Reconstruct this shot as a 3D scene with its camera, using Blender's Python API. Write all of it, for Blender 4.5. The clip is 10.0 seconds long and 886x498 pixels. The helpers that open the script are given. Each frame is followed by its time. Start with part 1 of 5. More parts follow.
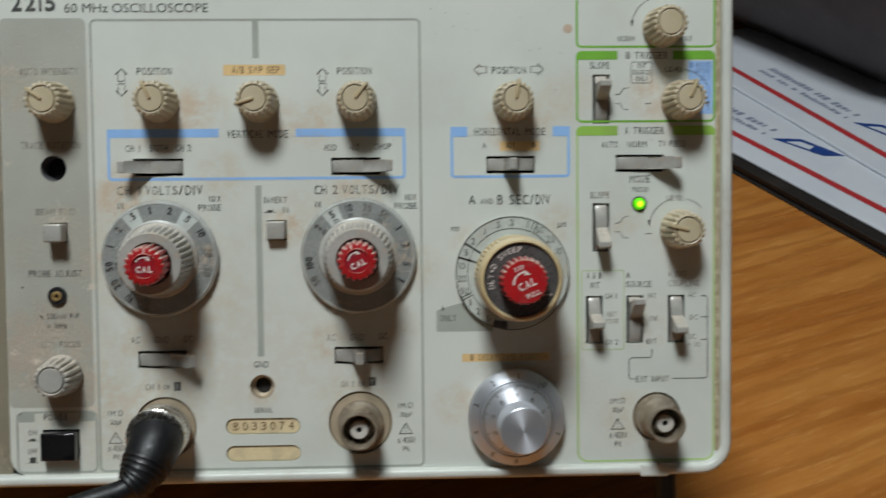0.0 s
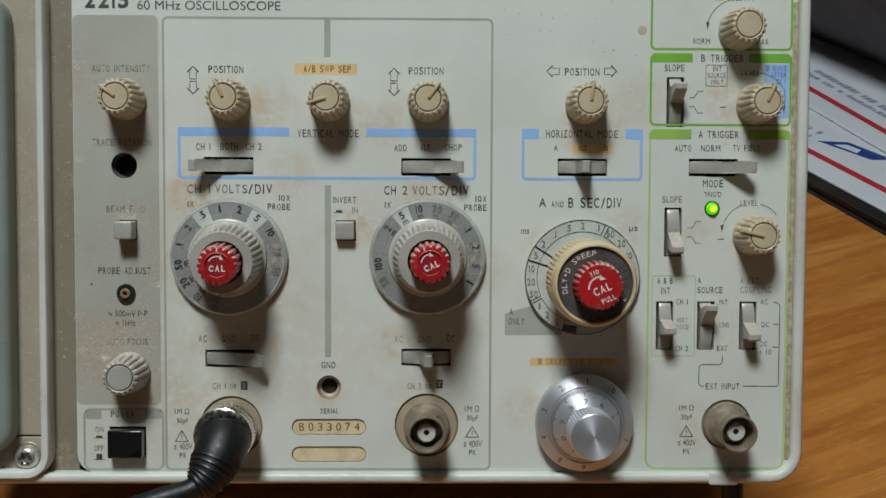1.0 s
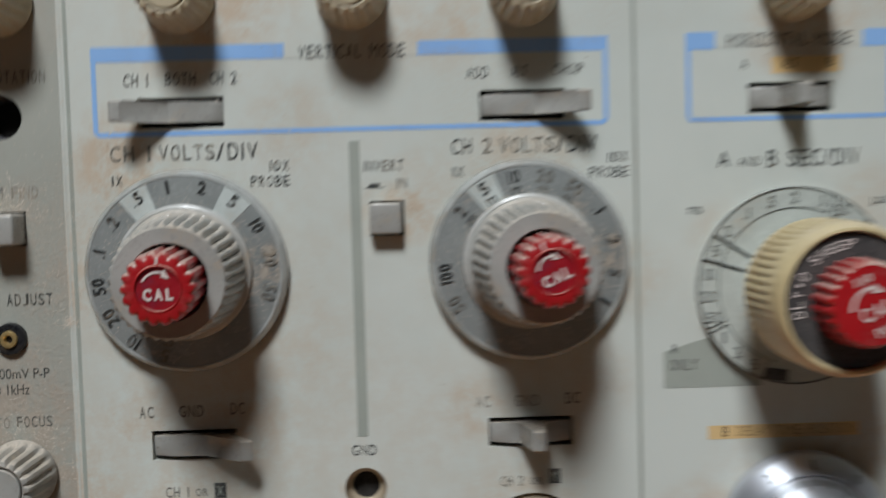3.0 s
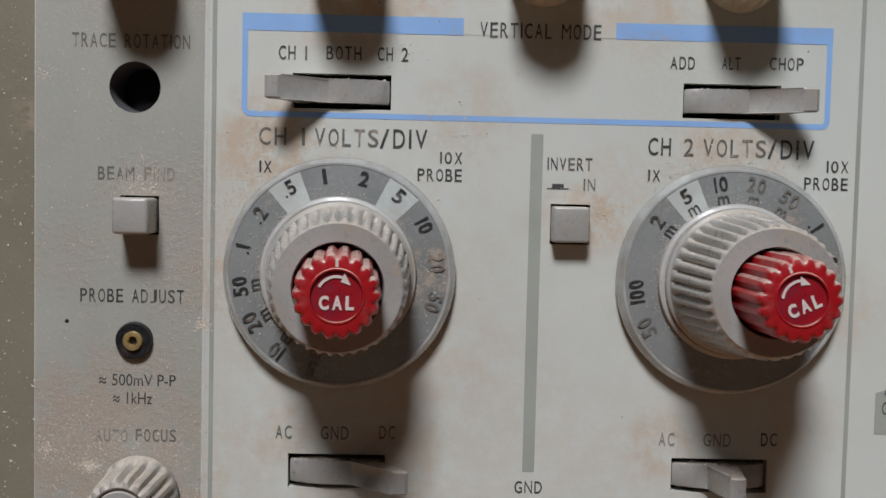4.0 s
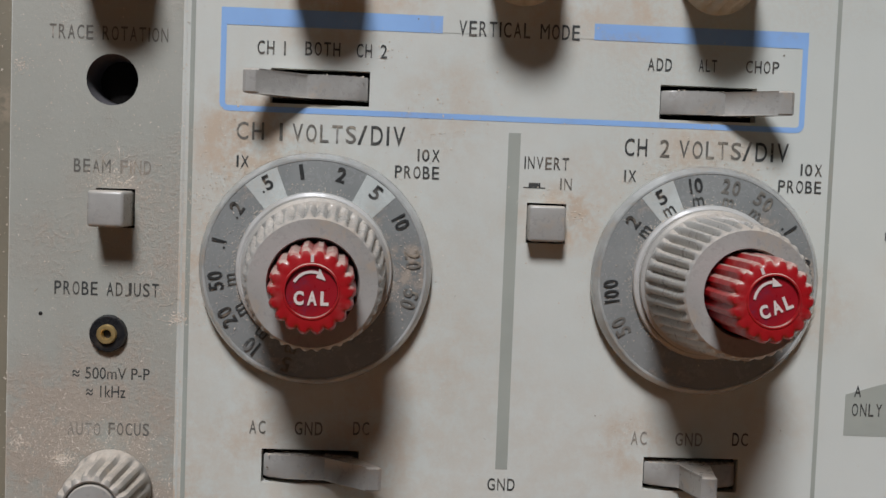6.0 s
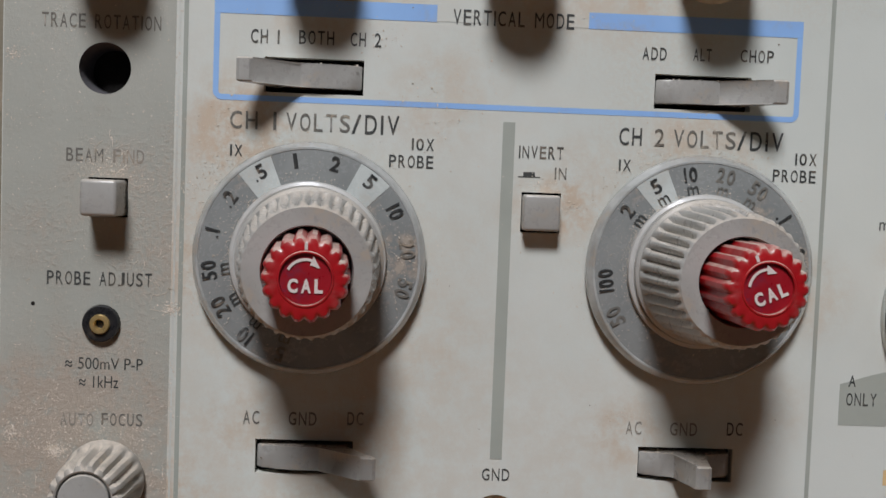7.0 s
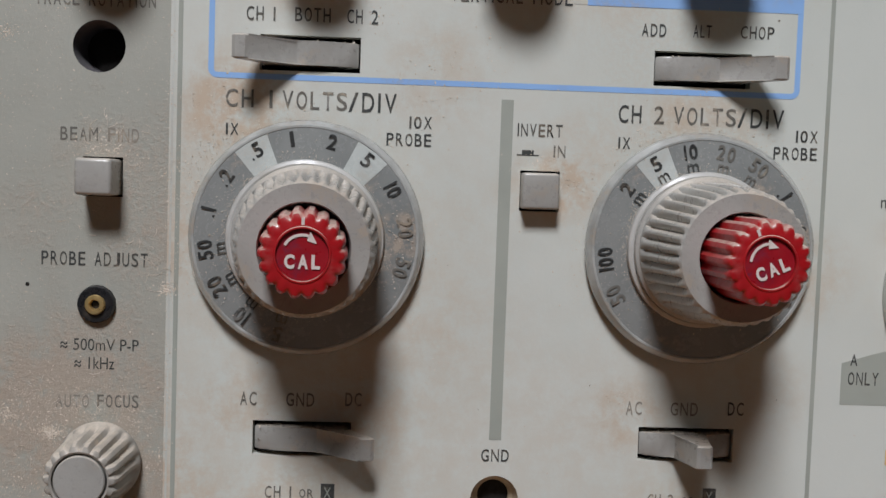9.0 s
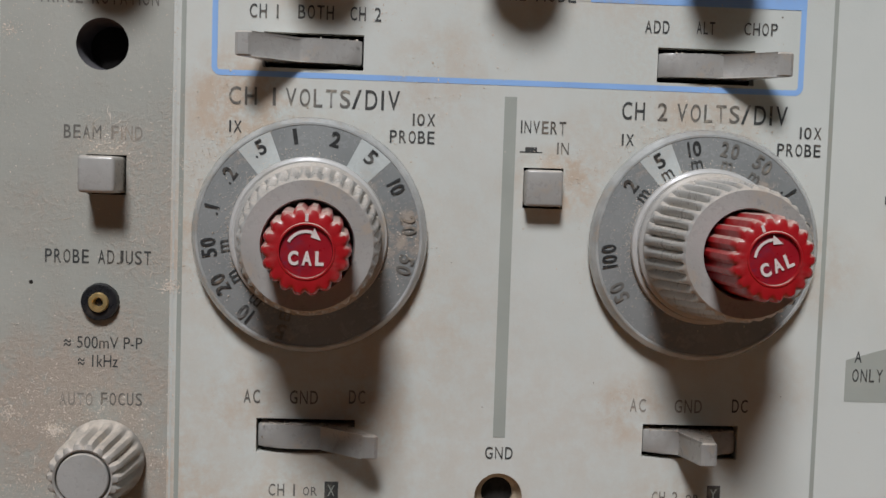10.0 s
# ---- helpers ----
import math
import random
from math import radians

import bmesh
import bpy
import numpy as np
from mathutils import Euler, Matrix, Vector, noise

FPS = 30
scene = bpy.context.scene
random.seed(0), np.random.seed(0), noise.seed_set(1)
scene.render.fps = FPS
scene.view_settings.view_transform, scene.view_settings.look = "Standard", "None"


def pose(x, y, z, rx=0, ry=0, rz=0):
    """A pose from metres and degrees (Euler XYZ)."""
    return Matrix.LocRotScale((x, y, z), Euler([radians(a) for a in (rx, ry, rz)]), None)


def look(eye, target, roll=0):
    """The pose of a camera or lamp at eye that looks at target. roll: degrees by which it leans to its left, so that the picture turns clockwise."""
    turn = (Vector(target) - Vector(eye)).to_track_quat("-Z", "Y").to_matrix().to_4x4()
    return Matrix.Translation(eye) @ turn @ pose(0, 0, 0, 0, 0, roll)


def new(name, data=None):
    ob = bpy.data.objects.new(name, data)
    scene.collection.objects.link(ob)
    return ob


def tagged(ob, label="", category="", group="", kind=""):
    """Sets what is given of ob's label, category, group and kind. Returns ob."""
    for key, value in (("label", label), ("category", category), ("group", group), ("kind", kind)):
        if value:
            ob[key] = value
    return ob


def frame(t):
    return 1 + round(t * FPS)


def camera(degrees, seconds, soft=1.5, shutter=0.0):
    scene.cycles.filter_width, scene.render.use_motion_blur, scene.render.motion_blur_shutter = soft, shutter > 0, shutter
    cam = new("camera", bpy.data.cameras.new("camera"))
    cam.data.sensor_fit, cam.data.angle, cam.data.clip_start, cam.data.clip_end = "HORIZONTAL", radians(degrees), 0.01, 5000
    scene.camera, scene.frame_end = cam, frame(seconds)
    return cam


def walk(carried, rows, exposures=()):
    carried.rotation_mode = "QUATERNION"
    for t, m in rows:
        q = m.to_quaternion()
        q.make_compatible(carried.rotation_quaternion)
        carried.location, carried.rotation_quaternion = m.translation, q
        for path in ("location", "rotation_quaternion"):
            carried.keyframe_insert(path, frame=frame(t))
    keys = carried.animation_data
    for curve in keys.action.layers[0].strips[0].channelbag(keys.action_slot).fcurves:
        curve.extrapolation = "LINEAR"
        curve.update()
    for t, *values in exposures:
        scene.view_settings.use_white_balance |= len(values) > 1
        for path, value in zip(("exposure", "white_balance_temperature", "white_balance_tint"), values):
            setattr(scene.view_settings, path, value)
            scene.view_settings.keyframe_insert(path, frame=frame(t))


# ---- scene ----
# The whole instrument is laid out in its panel's own frame: x right, z up, y into the panel, in millimetres.
# LEAN stands the panel leaning back on its stand, with the table top at z = 0.
LEAN = pose(0, 0, 0.1991, -28, 0, 0)
cam = camera(46.0, 10.0, shutter=0.6)
PATH = [
    (0, (0.07805, -0.28374, -0.00592), (0.11808, 0.71436, -0.05264), -0.53),
    (0.5, (0.06886, -0.28086, -0.00749), (0.08512, 0.71755, -0.06137), -0.12),
    (1, (0.06587, -0.28094, -0.00458), (0.08294, 0.71768, -0.05420), 0.24),
    (1.5, (0.06571, -0.27900, -0.00214), (0.08499, 0.71927, -0.05774), 0.40),
    (2, (0.06645, -0.27312, -0.00391), (0.08544, 0.72568, -0.04906), 0.28),
    (2.2, (0.06404, -0.25490, -0.00284), (0.09336, 0.74382, -0.04405), 0.09),
    (2.3, (0.06459, -0.24432, 0.00055), (0.09254, 0.75439, -0.04193), -0.20),
    (2.5, (0.06651, -0.21825, -0.00139), (0.08211, 0.78141, -0.02243), -1.29),
    (2.7, (0.06413, -0.18730, -0.00115), (0.07916, 0.81129, -0.05202), -1.31),
    (2.8, (0.05804, -0.17856, -0.00666), (0.08342, 0.82030, -0.04707), -1.77),
    (3, (0.04958, -0.16294, -0.01002), (0.07124, 0.83541, -0.06309), -1.60),
    (3.2, (0.04152, -0.14942, -0.01331), (0.05250, 0.84899, -0.06863), -0.44),
    (4.3, (0.02322, -0.14171, -0.00958), (0.05040, 0.85640, -0.06472), 1.70),
    (4.5, (0.02276, -0.14177, -0.01006), (0.05452, 0.85611, -0.06677), 1.86),
    (5, (0.02506, -0.14168, -0.00960), (0.05393, 0.85627, -0.06662), 1.95),
    (5.5, (0.02531, -0.14211, -0.00953), (0.05796, 0.85580, -0.06529), 2.04),
    (7, (0.02528, -0.14201, -0.01095), (0.06794, 0.85546, -0.06783), 2.14),
    (7.5, (0.02596, -0.14148, -0.01248), (0.07182, 0.85540, -0.07671), 2.01),
    (8, (0.02543, -0.14130, -0.01252), (0.06826, 0.85613, -0.06983), 1.96),
    (8.5, (0.02575, -0.14105, -0.01318), (0.06806, 0.85642, -0.07040), 1.96),
    (9, (0.02540, -0.14093, -0.01339), (0.06990, 0.85628, -0.07348), 1.96),
    (9.5, (0.02542, -0.14079, -0.01381), (0.06890, 0.85654, -0.07240), 1.90),
    (10, (0.02519, -0.14085, -0.01401), (0.06796, 0.85652, -0.07245), 1.86),
]
walk(cam, [(t, LEAN @ look(eye, target, roll)) for t, eye, target, roll in PATH],
     exposures=[(0.0, 0.0, 6500, 3.0), (0.5, -0.06, 6500, 2.5), (2.4, -0.07, 6500, 2.5), (2.7, -0.12, 6450, 3.5), (3.1, -0.07, 6400, 8.0), (4.3, -0.02, 6500, 13.0), (7.0, 0.0, 6500, 13.0), (10.0, 0.0, 6500, 13.0)])

# ---- light: one ceiling lamp, nearly overhead ----
world = bpy.data.worlds.new("room_air")
scene.world = world
world.use_nodes = True
world.node_tree.nodes["Background"].inputs[0].default_value = (0.9, 0.95, 1.0, 1)
world.node_tree.nodes["Background"].inputs[1].default_value = 0.065
LAMP_AT = (-0.135, -0.31, 1.62)
lamp_data = bpy.data.lights.new("lamp_glow", "AREA")
lamp_data.shape, lamp_data.size, lamp_data.energy, lamp_data.color = "DISK", 0.35, 21.4, (0.93, 0.97, 1.03)
lamp_glow = new("lamp_glow", lamp_data)
lamp_glow.matrix_world = pose(*LAMP_AT, 0, 0, 0)


# ---- materials ----
def lin(r, g, b):
    """A colour from 0..255 values as they look on a screen."""
    return tuple(((c / 255 + 0.055) / 1.055) ** 2.4 if c > 10 else c / 255 / 12.92 for c in (r, g, b)) + (1,)


def link(nt, a, b):
    nt.links.new(a, b)


def noise_node(nt, vec, scale, detail=4.0, rough=0.6):
    n = nt.nodes.new("ShaderNodeTexNoise")
    n.inputs["Scale"].default_value, n.inputs["Detail"].default_value, n.inputs["Roughness"].default_value = scale, detail, rough
    link(nt, vec, n.inputs["Vector"])
    return n.outputs["Fac"]


def ramp(nt, fac, a, b, lo=0.0, hi=1.0):
    n = nt.nodes.new("ShaderNodeMapRange")
    n.interpolation_type = "SMOOTHSTEP"
    for key, v in (("From Min", a), ("From Max", b), ("To Min", lo), ("To Max", hi)):
        n.inputs[key].default_value = v
    link(nt, fac, n.inputs["Value"])
    return n.outputs["Result"]


def sums(nt, op, a, b):
    n = nt.nodes.new("ShaderNodeMath")
    n.operation = op
    n.use_clamp = op == "ADD"
    for i, v in enumerate((a, b)):
        if isinstance(v, (int, float)):
            n.inputs[i].default_value = v
        else:
            link(nt, v, n.inputs[i])
    return n.outputs[0]


def mixed(nt, fac, a, b):
    n = nt.nodes.new("ShaderNodeMix")
    n.data_type = "RGBA"
    if isinstance(fac, (int, float)):
        n.inputs[0].default_value = fac
    else:
        link(nt, fac, n.inputs[0])
    for i, v in ((6, a), (7, b)):
        if isinstance(v, tuple):
            n.inputs[i].default_value = v
        else:
            link(nt, v, n.inputs[i])
    return n.outputs[2]


DUST = lin(176, 158, 136)


def surface(name, base, rough=0.5, metal=0.0, alt=None, dust=0.3, grime=None, scale=90.0, fine=900.0, bump=0.15, coat=0.0, spots=(), relief=0.0, wear=None, settle=0.0, threshold=0.52):
    """A procedural surface: two tones at a coarse scale, dust and grime over it in patches, and fine relief."""
    m = bpy.data.materials.new(name)
    m.use_nodes = True
    nt = m.node_tree
    bs = nt.nodes["Principled BSDF"]
    tc = nt.nodes.new("ShaderNodeTexCoord")
    vec = tc.outputs["Object"]
    coarse = noise_node(nt, vec, scale)
    tiny = noise_node(nt, vec, fine, 3.0, 0.7)
    alt = alt or tuple(c * 0.86 for c in base[:3]) + (1,)
    col = mixed(nt, ramp(nt, coarse, 0.35, 0.65), base, alt)
    patch = sums(nt, "MULTIPLY", ramp(nt, coarse, threshold, threshold + 0.16), ramp(nt, tiny, 0.36, 0.62))
    patch = sums(nt, "MULTIPLY", patch, dust)
    for x, z, r, amount in spots:
        d = nt.nodes.new("ShaderNodeVectorMath")
        d.operation = "DISTANCE"
        link(nt, vec, d.inputs[0])
        d.inputs[1].default_value = (x / 1000, 0, z / 1000)
        near = ramp(nt, d.outputs["Value"], r / 1000 * 0.35, r / 1000, amount * 0.95, 0.0)
        near = sums(nt, "MULTIPLY", near, ramp(nt, noise_node(nt, vec, 260.0, 5.0, 0.75), 0.3, 0.66))
        patch = sums(nt, "ADD", patch, near)
    col = mixed(nt, patch, col, grime or DUST)
    if wear:
        col = mixed(nt, sums(nt, "MULTIPLY", ramp(nt, noise_node(nt, vec, 330.0, 4.0, 0.7), 0.5, 0.72), wear[1]), col, wear[0])
    if settle:
        # dust that has come to rest on what faces up
        geo = nt.nodes.new("ShaderNodeNewGeometry")
        sep = nt.nodes.new("ShaderNodeSeparateXYZ")
        link(nt, geo.outputs["Normal"], sep.inputs[0])
        up = sums(nt, "MULTIPLY", ramp(nt, sep.outputs["Z"], 0.58, 0.92), ramp(nt, noise_node(nt, vec, 420.0, 4.0, 0.8), 0.3, 0.6, 0.35, 1.0))
        col = mixed(nt, sums(nt, "MULTIPLY", up, settle), col, lin(206, 194, 178))
    link(nt, col, bs.inputs["Base Color"])
    bs.inputs["Metallic"].default_value = metal
    bs.inputs["Coat Weight"].default_value = coat
    bs.inputs["Coat Roughness"].default_value = 0.15
    link(nt, ramp(nt, tiny, 0.3, 0.7, max(rough - 0.08, 0.03), min(rough + 0.12, 1.0)), bs.inputs["Roughness"])
    if bump:
        b = nt.nodes.new("ShaderNodeBump")
        b.inputs["Strength"].default_value, b.inputs["Distance"].default_value = bump, 0.0002
        link(nt, tiny, b.inputs["Height"])
        out = b.outputs["Normal"]
        if relief:
            lump = nt.nodes.new("ShaderNodeBump")
            lump.inputs["Strength"].default_value, lump.inputs["Distance"].default_value = relief, 0.0007
            clump = sums(nt, "MULTIPLY", patch, ramp(nt, noise_node(nt, vec, 900.0, 6.0, 0.75), 0.35, 0.75))
            link(nt, clump, lump.inputs["Height"])
            link(nt, out, lump.inputs["Normal"])
            out = lump.outputs["Normal"]
        link(nt, out, bs.inputs["Normal"])
    return m


# handled places, where dust has gathered round the controls: x, z, reach, amount
HANDLED = [
    (-14, 21, 15, 0.45), (14, 20, 13, 0.35), (20, 18, 9, 0.5), (45, 16, 9, 0.55), (58, 18, 8, 0.4), (111, 13, 11, 0.6), (118, 20, 9, 0.35),
    (13, -21, 21, 0.45), (3, -1, 9, 0.35), (66, -20, 22, 0.45), (108, -26, 22, 0.35), (108, -60, 20, 0.5), (12, -62, 15, 0.55), (66, -62, 14, 0.5),
    (-16, -46, 17, 0.95), (-26, -45, 13, 0.8), (-26, 25, 9, 0.7), (-14, -12, 9, 0.5), (44, -13, 7, 0.45), (155, -16, 12, 0.3), (150, 20, 11, 0.4),
    (2, -38, 48, 0.28), (20, 0, 45, 0.16), (34, -45, 26, 0.25), (62, -48, 22, 0.25), (-10, -70, 22, 0.35),
    (140, -66, 10, 0.4), (146, -40, 12, 0.3), (126, 22, 9, 0.3), (-27, -20, 7, 0.3), (58, -44, 7, 0.6), (5, -44, 8, 0.5), (133, -14, 8, 0.3), (39.7, -58, 6, 0.5), (-5, -55, 10, 0.5),
    (66, -4.5, 11, 0.8), (4, -5, 10, 0.8), (48, -13, 6, 0.9), (-1.5, -21, 9, 0.6), (83, -24, 8, 0.5), (78, -40, 8, 0.35), (20, -46, 10, 0.4), (30, 1, 9, 0.4), (50, -8, 7, 0.4), (13, 13, 9, 0.4),
    (146, 23, 8, 0.6), (121, -12, 8, 0.5), (108, 14, 10, 0.5), (125, -46, 8, 0.4), (92, -62, 8, 0.5), (119, -52, 9, 0.45), (97, -18, 7, 0.4), (140, -12, 6, 0.4), (153, 12, 8, 0.3), (26, 20, 8, 0.5), (54, 15, 8, 0.45),
]
M = {
    "panel": surface("panel_paint", lin(210, 213, 205), 0.45, alt=lin(203, 207, 199), dust=0.22, grime=lin(199, 182, 161), scale=26, fine=1500, bump=0.08, spots=HANDLED, relief=0.06),
    "column": surface("panel_grey_paint", lin(171, 172, 162), 0.5, alt=lin(164, 165, 155), dust=0.55, grime=lin(174, 162, 147), scale=40, fine=1500, bump=0.12, spots=[h for h in HANDLED if h[0] < 0] + [(-15, -48, 32, 0.28), (-16, 10, 40, 0.1)], relief=0.3),
    "line": surface("grey_ink", lin(166, 170, 160), 0.5, dust=0.3, scale=60, bump=0),
    "ink": surface("dark_ink", lin(66, 68, 66), 0.5, dust=0.5, scale=120, bump=0, wear=(lin(170, 158, 140), 0.55)),
    "numeral": surface("numeral_ink", lin(52, 53, 52), 0.4, dust=0.5, scale=200, bump=0, wear=(lin(146, 144, 138), 0.7)),
    "ink_grey": surface("grey_lettering", lin(112, 114, 110), 0.5, dust=0.3, scale=120, bump=0),
    "ink_faint": surface("worn_dark_ink", lin(110, 107, 100), 0.5, dust=0.6, scale=120, bump=0, wear=(lin(184, 172, 152), 0.85)),
    "blue": surface("blue_ink", lin(146, 187, 236), 0.5, alt=lin(140, 180, 230), dust=0.4, scale=60, bump=0.02),
    "blue_pale": surface("pale_blue_ink", lin(158, 190, 234), 0.5, dust=0.3, scale=60, bump=0.02),
    "blue_text": surface("blue_lettering", lin(74, 112, 170), 0.5, bump=0),
    "orange": surface("orange_ink", lin(228, 194, 138), 0.5, dust=0.4, scale=60, bump=0.02),
    "brown_text": surface("brown_lettering", lin(110, 80, 40), 0.5, bump=0),
    "brown_faint": surface("worn_brown_lettering", lin(170, 134, 84), 0.5, dust=0.6, scale=120, bump=0, wear=(lin(206, 172, 120), 0.8)),
    "green": surface("green_ink", lin(120, 180, 58), 0.5, dust=0.2, scale=60, bump=0.02),
    "green_lime": surface("lime_ink", lin(150, 192, 82), 0.5, dust=0.3, scale=60, bump=0.02),
    "green_pale": surface("pale_green_ink", lin(180, 202, 138), 0.5, dust=0.6, scale=60, bump=0.02),
    "rim": surface("white_moulding", lin(208, 210, 202), 0.4, dust=0.3, scale=30, bump=0.05),
    "surround": surface("beige_surround", lin(162, 152, 134), 0.55, dust=0.6, scale=60, bump=0.3),
    "channel": surface("grey_channel_plastic", lin(134, 126, 108), 0.5, dust=0.7, scale=40, bump=0.2),
    "crt_frame": surface("green_grey_plastic", lin(136, 146, 138), 0.4, dust=0.3, scale=40, bump=0.1),
    "dirt": surface("caked_dirt", lin(184, 172, 146), 0.9, alt=lin(146, 132, 104), dust=0.5, scale=500, bump=0.6),
    "beige": surface("beige_knob_plastic", lin(190, 176, 148), 0.42, alt=lin(180, 166, 136), dust=0.25, scale=120, bump=0.15, settle=0.35),
    "beige_dark": surface("beige_pointer_plastic", lin(186, 168, 132), 0.4, dust=0.2, scale=120, bump=0.1),
    "grey_knob": surface("grey_knob_plastic", lin(168, 166, 160), 0.32, alt=lin(156, 154, 148), dust=0.6, scale=130, bump=0.25, settle=0.65, coat=0.25),
    "skirt": surface("dial_skirt", lin(143, 145, 142), 0.2, alt=lin(130, 133, 131), dust=0.95, grime=lin(170, 158, 144), scale=110, bump=0.08, coat=0.9),
    "skirt_edge": surface("clear_bevel_highlight", lin(180, 181, 177), 0.1, alt=lin(150, 152, 148), dust=0.5, scale=150, bump=0.03, coat=1.0),
    "focus_knob": surface("dusty_grey_plastic", lin(160, 156, 148), 0.45, alt=lin(150, 145, 136), dust=0.95, grime=lin(182, 168, 150), scale=170, bump=0.3, settle=0.85),
    "knob_lip": surface("knob_lip_highlight", lin(188, 187, 182), 0.42, alt=lin(172, 168, 160), dust=0.7, scale=150, bump=0.05, coat=0.15),
    "book": surface("shaded_band_black", lin(26, 20, 16), 0.7, dust=0.05, scale=30, bump=0.2),
    "skirt_light": surface("dial_window", lin(200, 205, 200), 0.3, dust=0.3, scale=110, bump=0.05, coat=0.5),
    "red": surface("red_knob_plastic", lin(178, 26, 31), 0.36, alt=lin(160, 20, 27), dust=0.4, grime=lin(176, 104, 98), scale=160, bump=0.1, coat=0.2, settle=0.85),
    "red_dark": surface("dark_red_inset", lin(158, 24, 36), 0.35, dust=0.6, grime=lin(104, 40, 66), scale=260, bump=0.08, coat=0.2),
    "white": surface("white_lettering", lin(226, 214, 206), 0.45, dust=0.1, bump=0, wear=(lin(196, 120, 116), 0.5)),
    "black": surface("black_plastic", lin(34, 34, 36), 0.3, dust=0.12, scale=120, bump=0.15),
    "button_black": surface("black_button", lin(18, 18, 20), 0.16, dust=0.05, scale=160, bump=0.02, coat=0.5),
    "rubber": surface("black_rubber", lin(15, 16, 19), 0.44, dust=0.1, grime=lin(90, 86, 80), scale=160, bump=0.2),
    "dark": surface("dark_and_recess_shade", lin(30, 26, 22), 0.8, dust=0.2, bump=0.2),
    "plate": surface("cream_plate", lin(222, 204, 164), 0.55, alt=lin(208, 190, 152), dust=0.4, scale=200, bump=0.1),
    "tan_metal": surface("dusty_plated_metal", lin(182, 166, 142), 0.5, 0.25, dust=0.8, scale=200, bump=0.3),
    "nickel": surface("dull_nickel", lin(166, 155, 138), 0.42, 0.55, alt=lin(136, 122, 104), dust=0.85, grime=lin(184, 168, 146), scale=260, bump=0.3),
    "chrome": surface("knurled_chrome", lin(228, 224, 217), 0.2, 1.0, dust=0.05, scale=200, bump=0.0),
    "brass": surface("brass", lin(232, 200, 136), 0.35, 0.75, dust=0.1, bump=0.05),
    "ptfe": surface("white_insulator", lin(200, 194, 184), 0.5, dust=0.1, bump=0.05),
    "smoke": surface("dark_smoked_insert", lin(82, 78, 76), 0.3, alt=lin(66, 64, 64), dust=0.25, grime=lin(130, 112, 98), scale=200, bump=0.1, coat=0.3),
    "cream": surface("cream_knob_plastic", lin(214, 196, 152), 0.4, alt=lin(200, 180, 136), dust=0.3, scale=130, bump=0.15, settle=0.3),
    "disc": surface("clear_disc_plastic", lin(196, 200, 192), 0.2, dust=0.5, grime=lin(186, 168, 144), scale=120, bump=0.04, coat=0.5),
    "steel": surface("screw_steel", lin(216, 212, 206), 0.3, 0.8, dust=0.1, bump=0.05),
    "grit": surface("dark_grit", lin(132, 122, 108), 0.9, dust=0.0, bump=0.2),
    "stain": surface("pale_brown_stain", lin(196, 174, 152), 0.6, dust=0.4, scale=300, bump=0.1),
    "case": surface("cabinet_paint", lin(120, 120, 118), 0.5, scale=30, bump=0.2),
    "stand": surface("dark_stand_metal", lin(62, 62, 64), 0.35, 0.4, dust=0.1, bump=0.1),
    "wall": surface("wall_paint", lin(150, 148, 145), 0.9, dust=0.1, scale=3, fine=80, bump=0.1),
    "floor": surface("floor_carpet", lin(120, 108, 96), 0.95, scale=6, fine=300, bump=0.3),
    "paper": surface("mailer_card", lin(216, 220, 226), 0.55, alt=lin(210, 214, 222), dust=0.05, scale=20, bump=0.03),
    "red_print": surface("red_print", lin(186, 48, 54), 0.5, dust=0.05, bump=0),
    "blue_print": surface("blue_print", lin(34, 70, 142), 0.5, dust=0.05, bump=0),
    "grey_print": surface("grey_print", lin(150, 156, 176), 0.5, dust=0.05, bump=0),
    "fabric": surface("dark_grey_matte", lin(90, 88, 90), 0.9, alt=lin(80, 78, 80), dust=0.2, grime=lin(80, 76, 72), scale=14, fine=700, bump=0.6),
    "ink_ghost": surface("dust_covered_ink", lin(142, 136, 126), 0.6, dust=0.8, scale=160, bump=0, wear=(lin(176, 163, 146), 0.95)),
}


def brushed(name, base):
    """Spun aluminium: fine rings and a glossy fan of light."""
    m = surface(name, base, 0.36, 0.82, alt=base, dust=0.0, scale=200, bump=0.0)
    nt = m.node_tree
    bs = nt.nodes["Principled BSDF"]
    for old in list(bs.inputs["Roughness"].links):
        nt.links.remove(old)
    bs.inputs["Roughness"].default_value = 0.44
    bs.inputs["Anisotropic"].default_value = 0.7
    bs.inputs["Anisotropic Rotation"].default_value = 0.25
    tan = nt.nodes.new("ShaderNodeTangent")
    tan.direction_type, tan.axis = "RADIAL", "Y"
    link(nt, tan.outputs[0], bs.inputs["Tangent"])
    return m


M["spun"] = brushed("spun_aluminium", lin(214, 217, 224))


def glowing(name, colour, strength):
    m = surface(name, colour, 0.25, dust=0.0, bump=0.0)
    bs = m.node_tree.nodes["Principled BSDF"]
    bs.inputs["Emission Color"].default_value = colour
    bs.inputs["Emission Strength"].default_value = strength
    return m


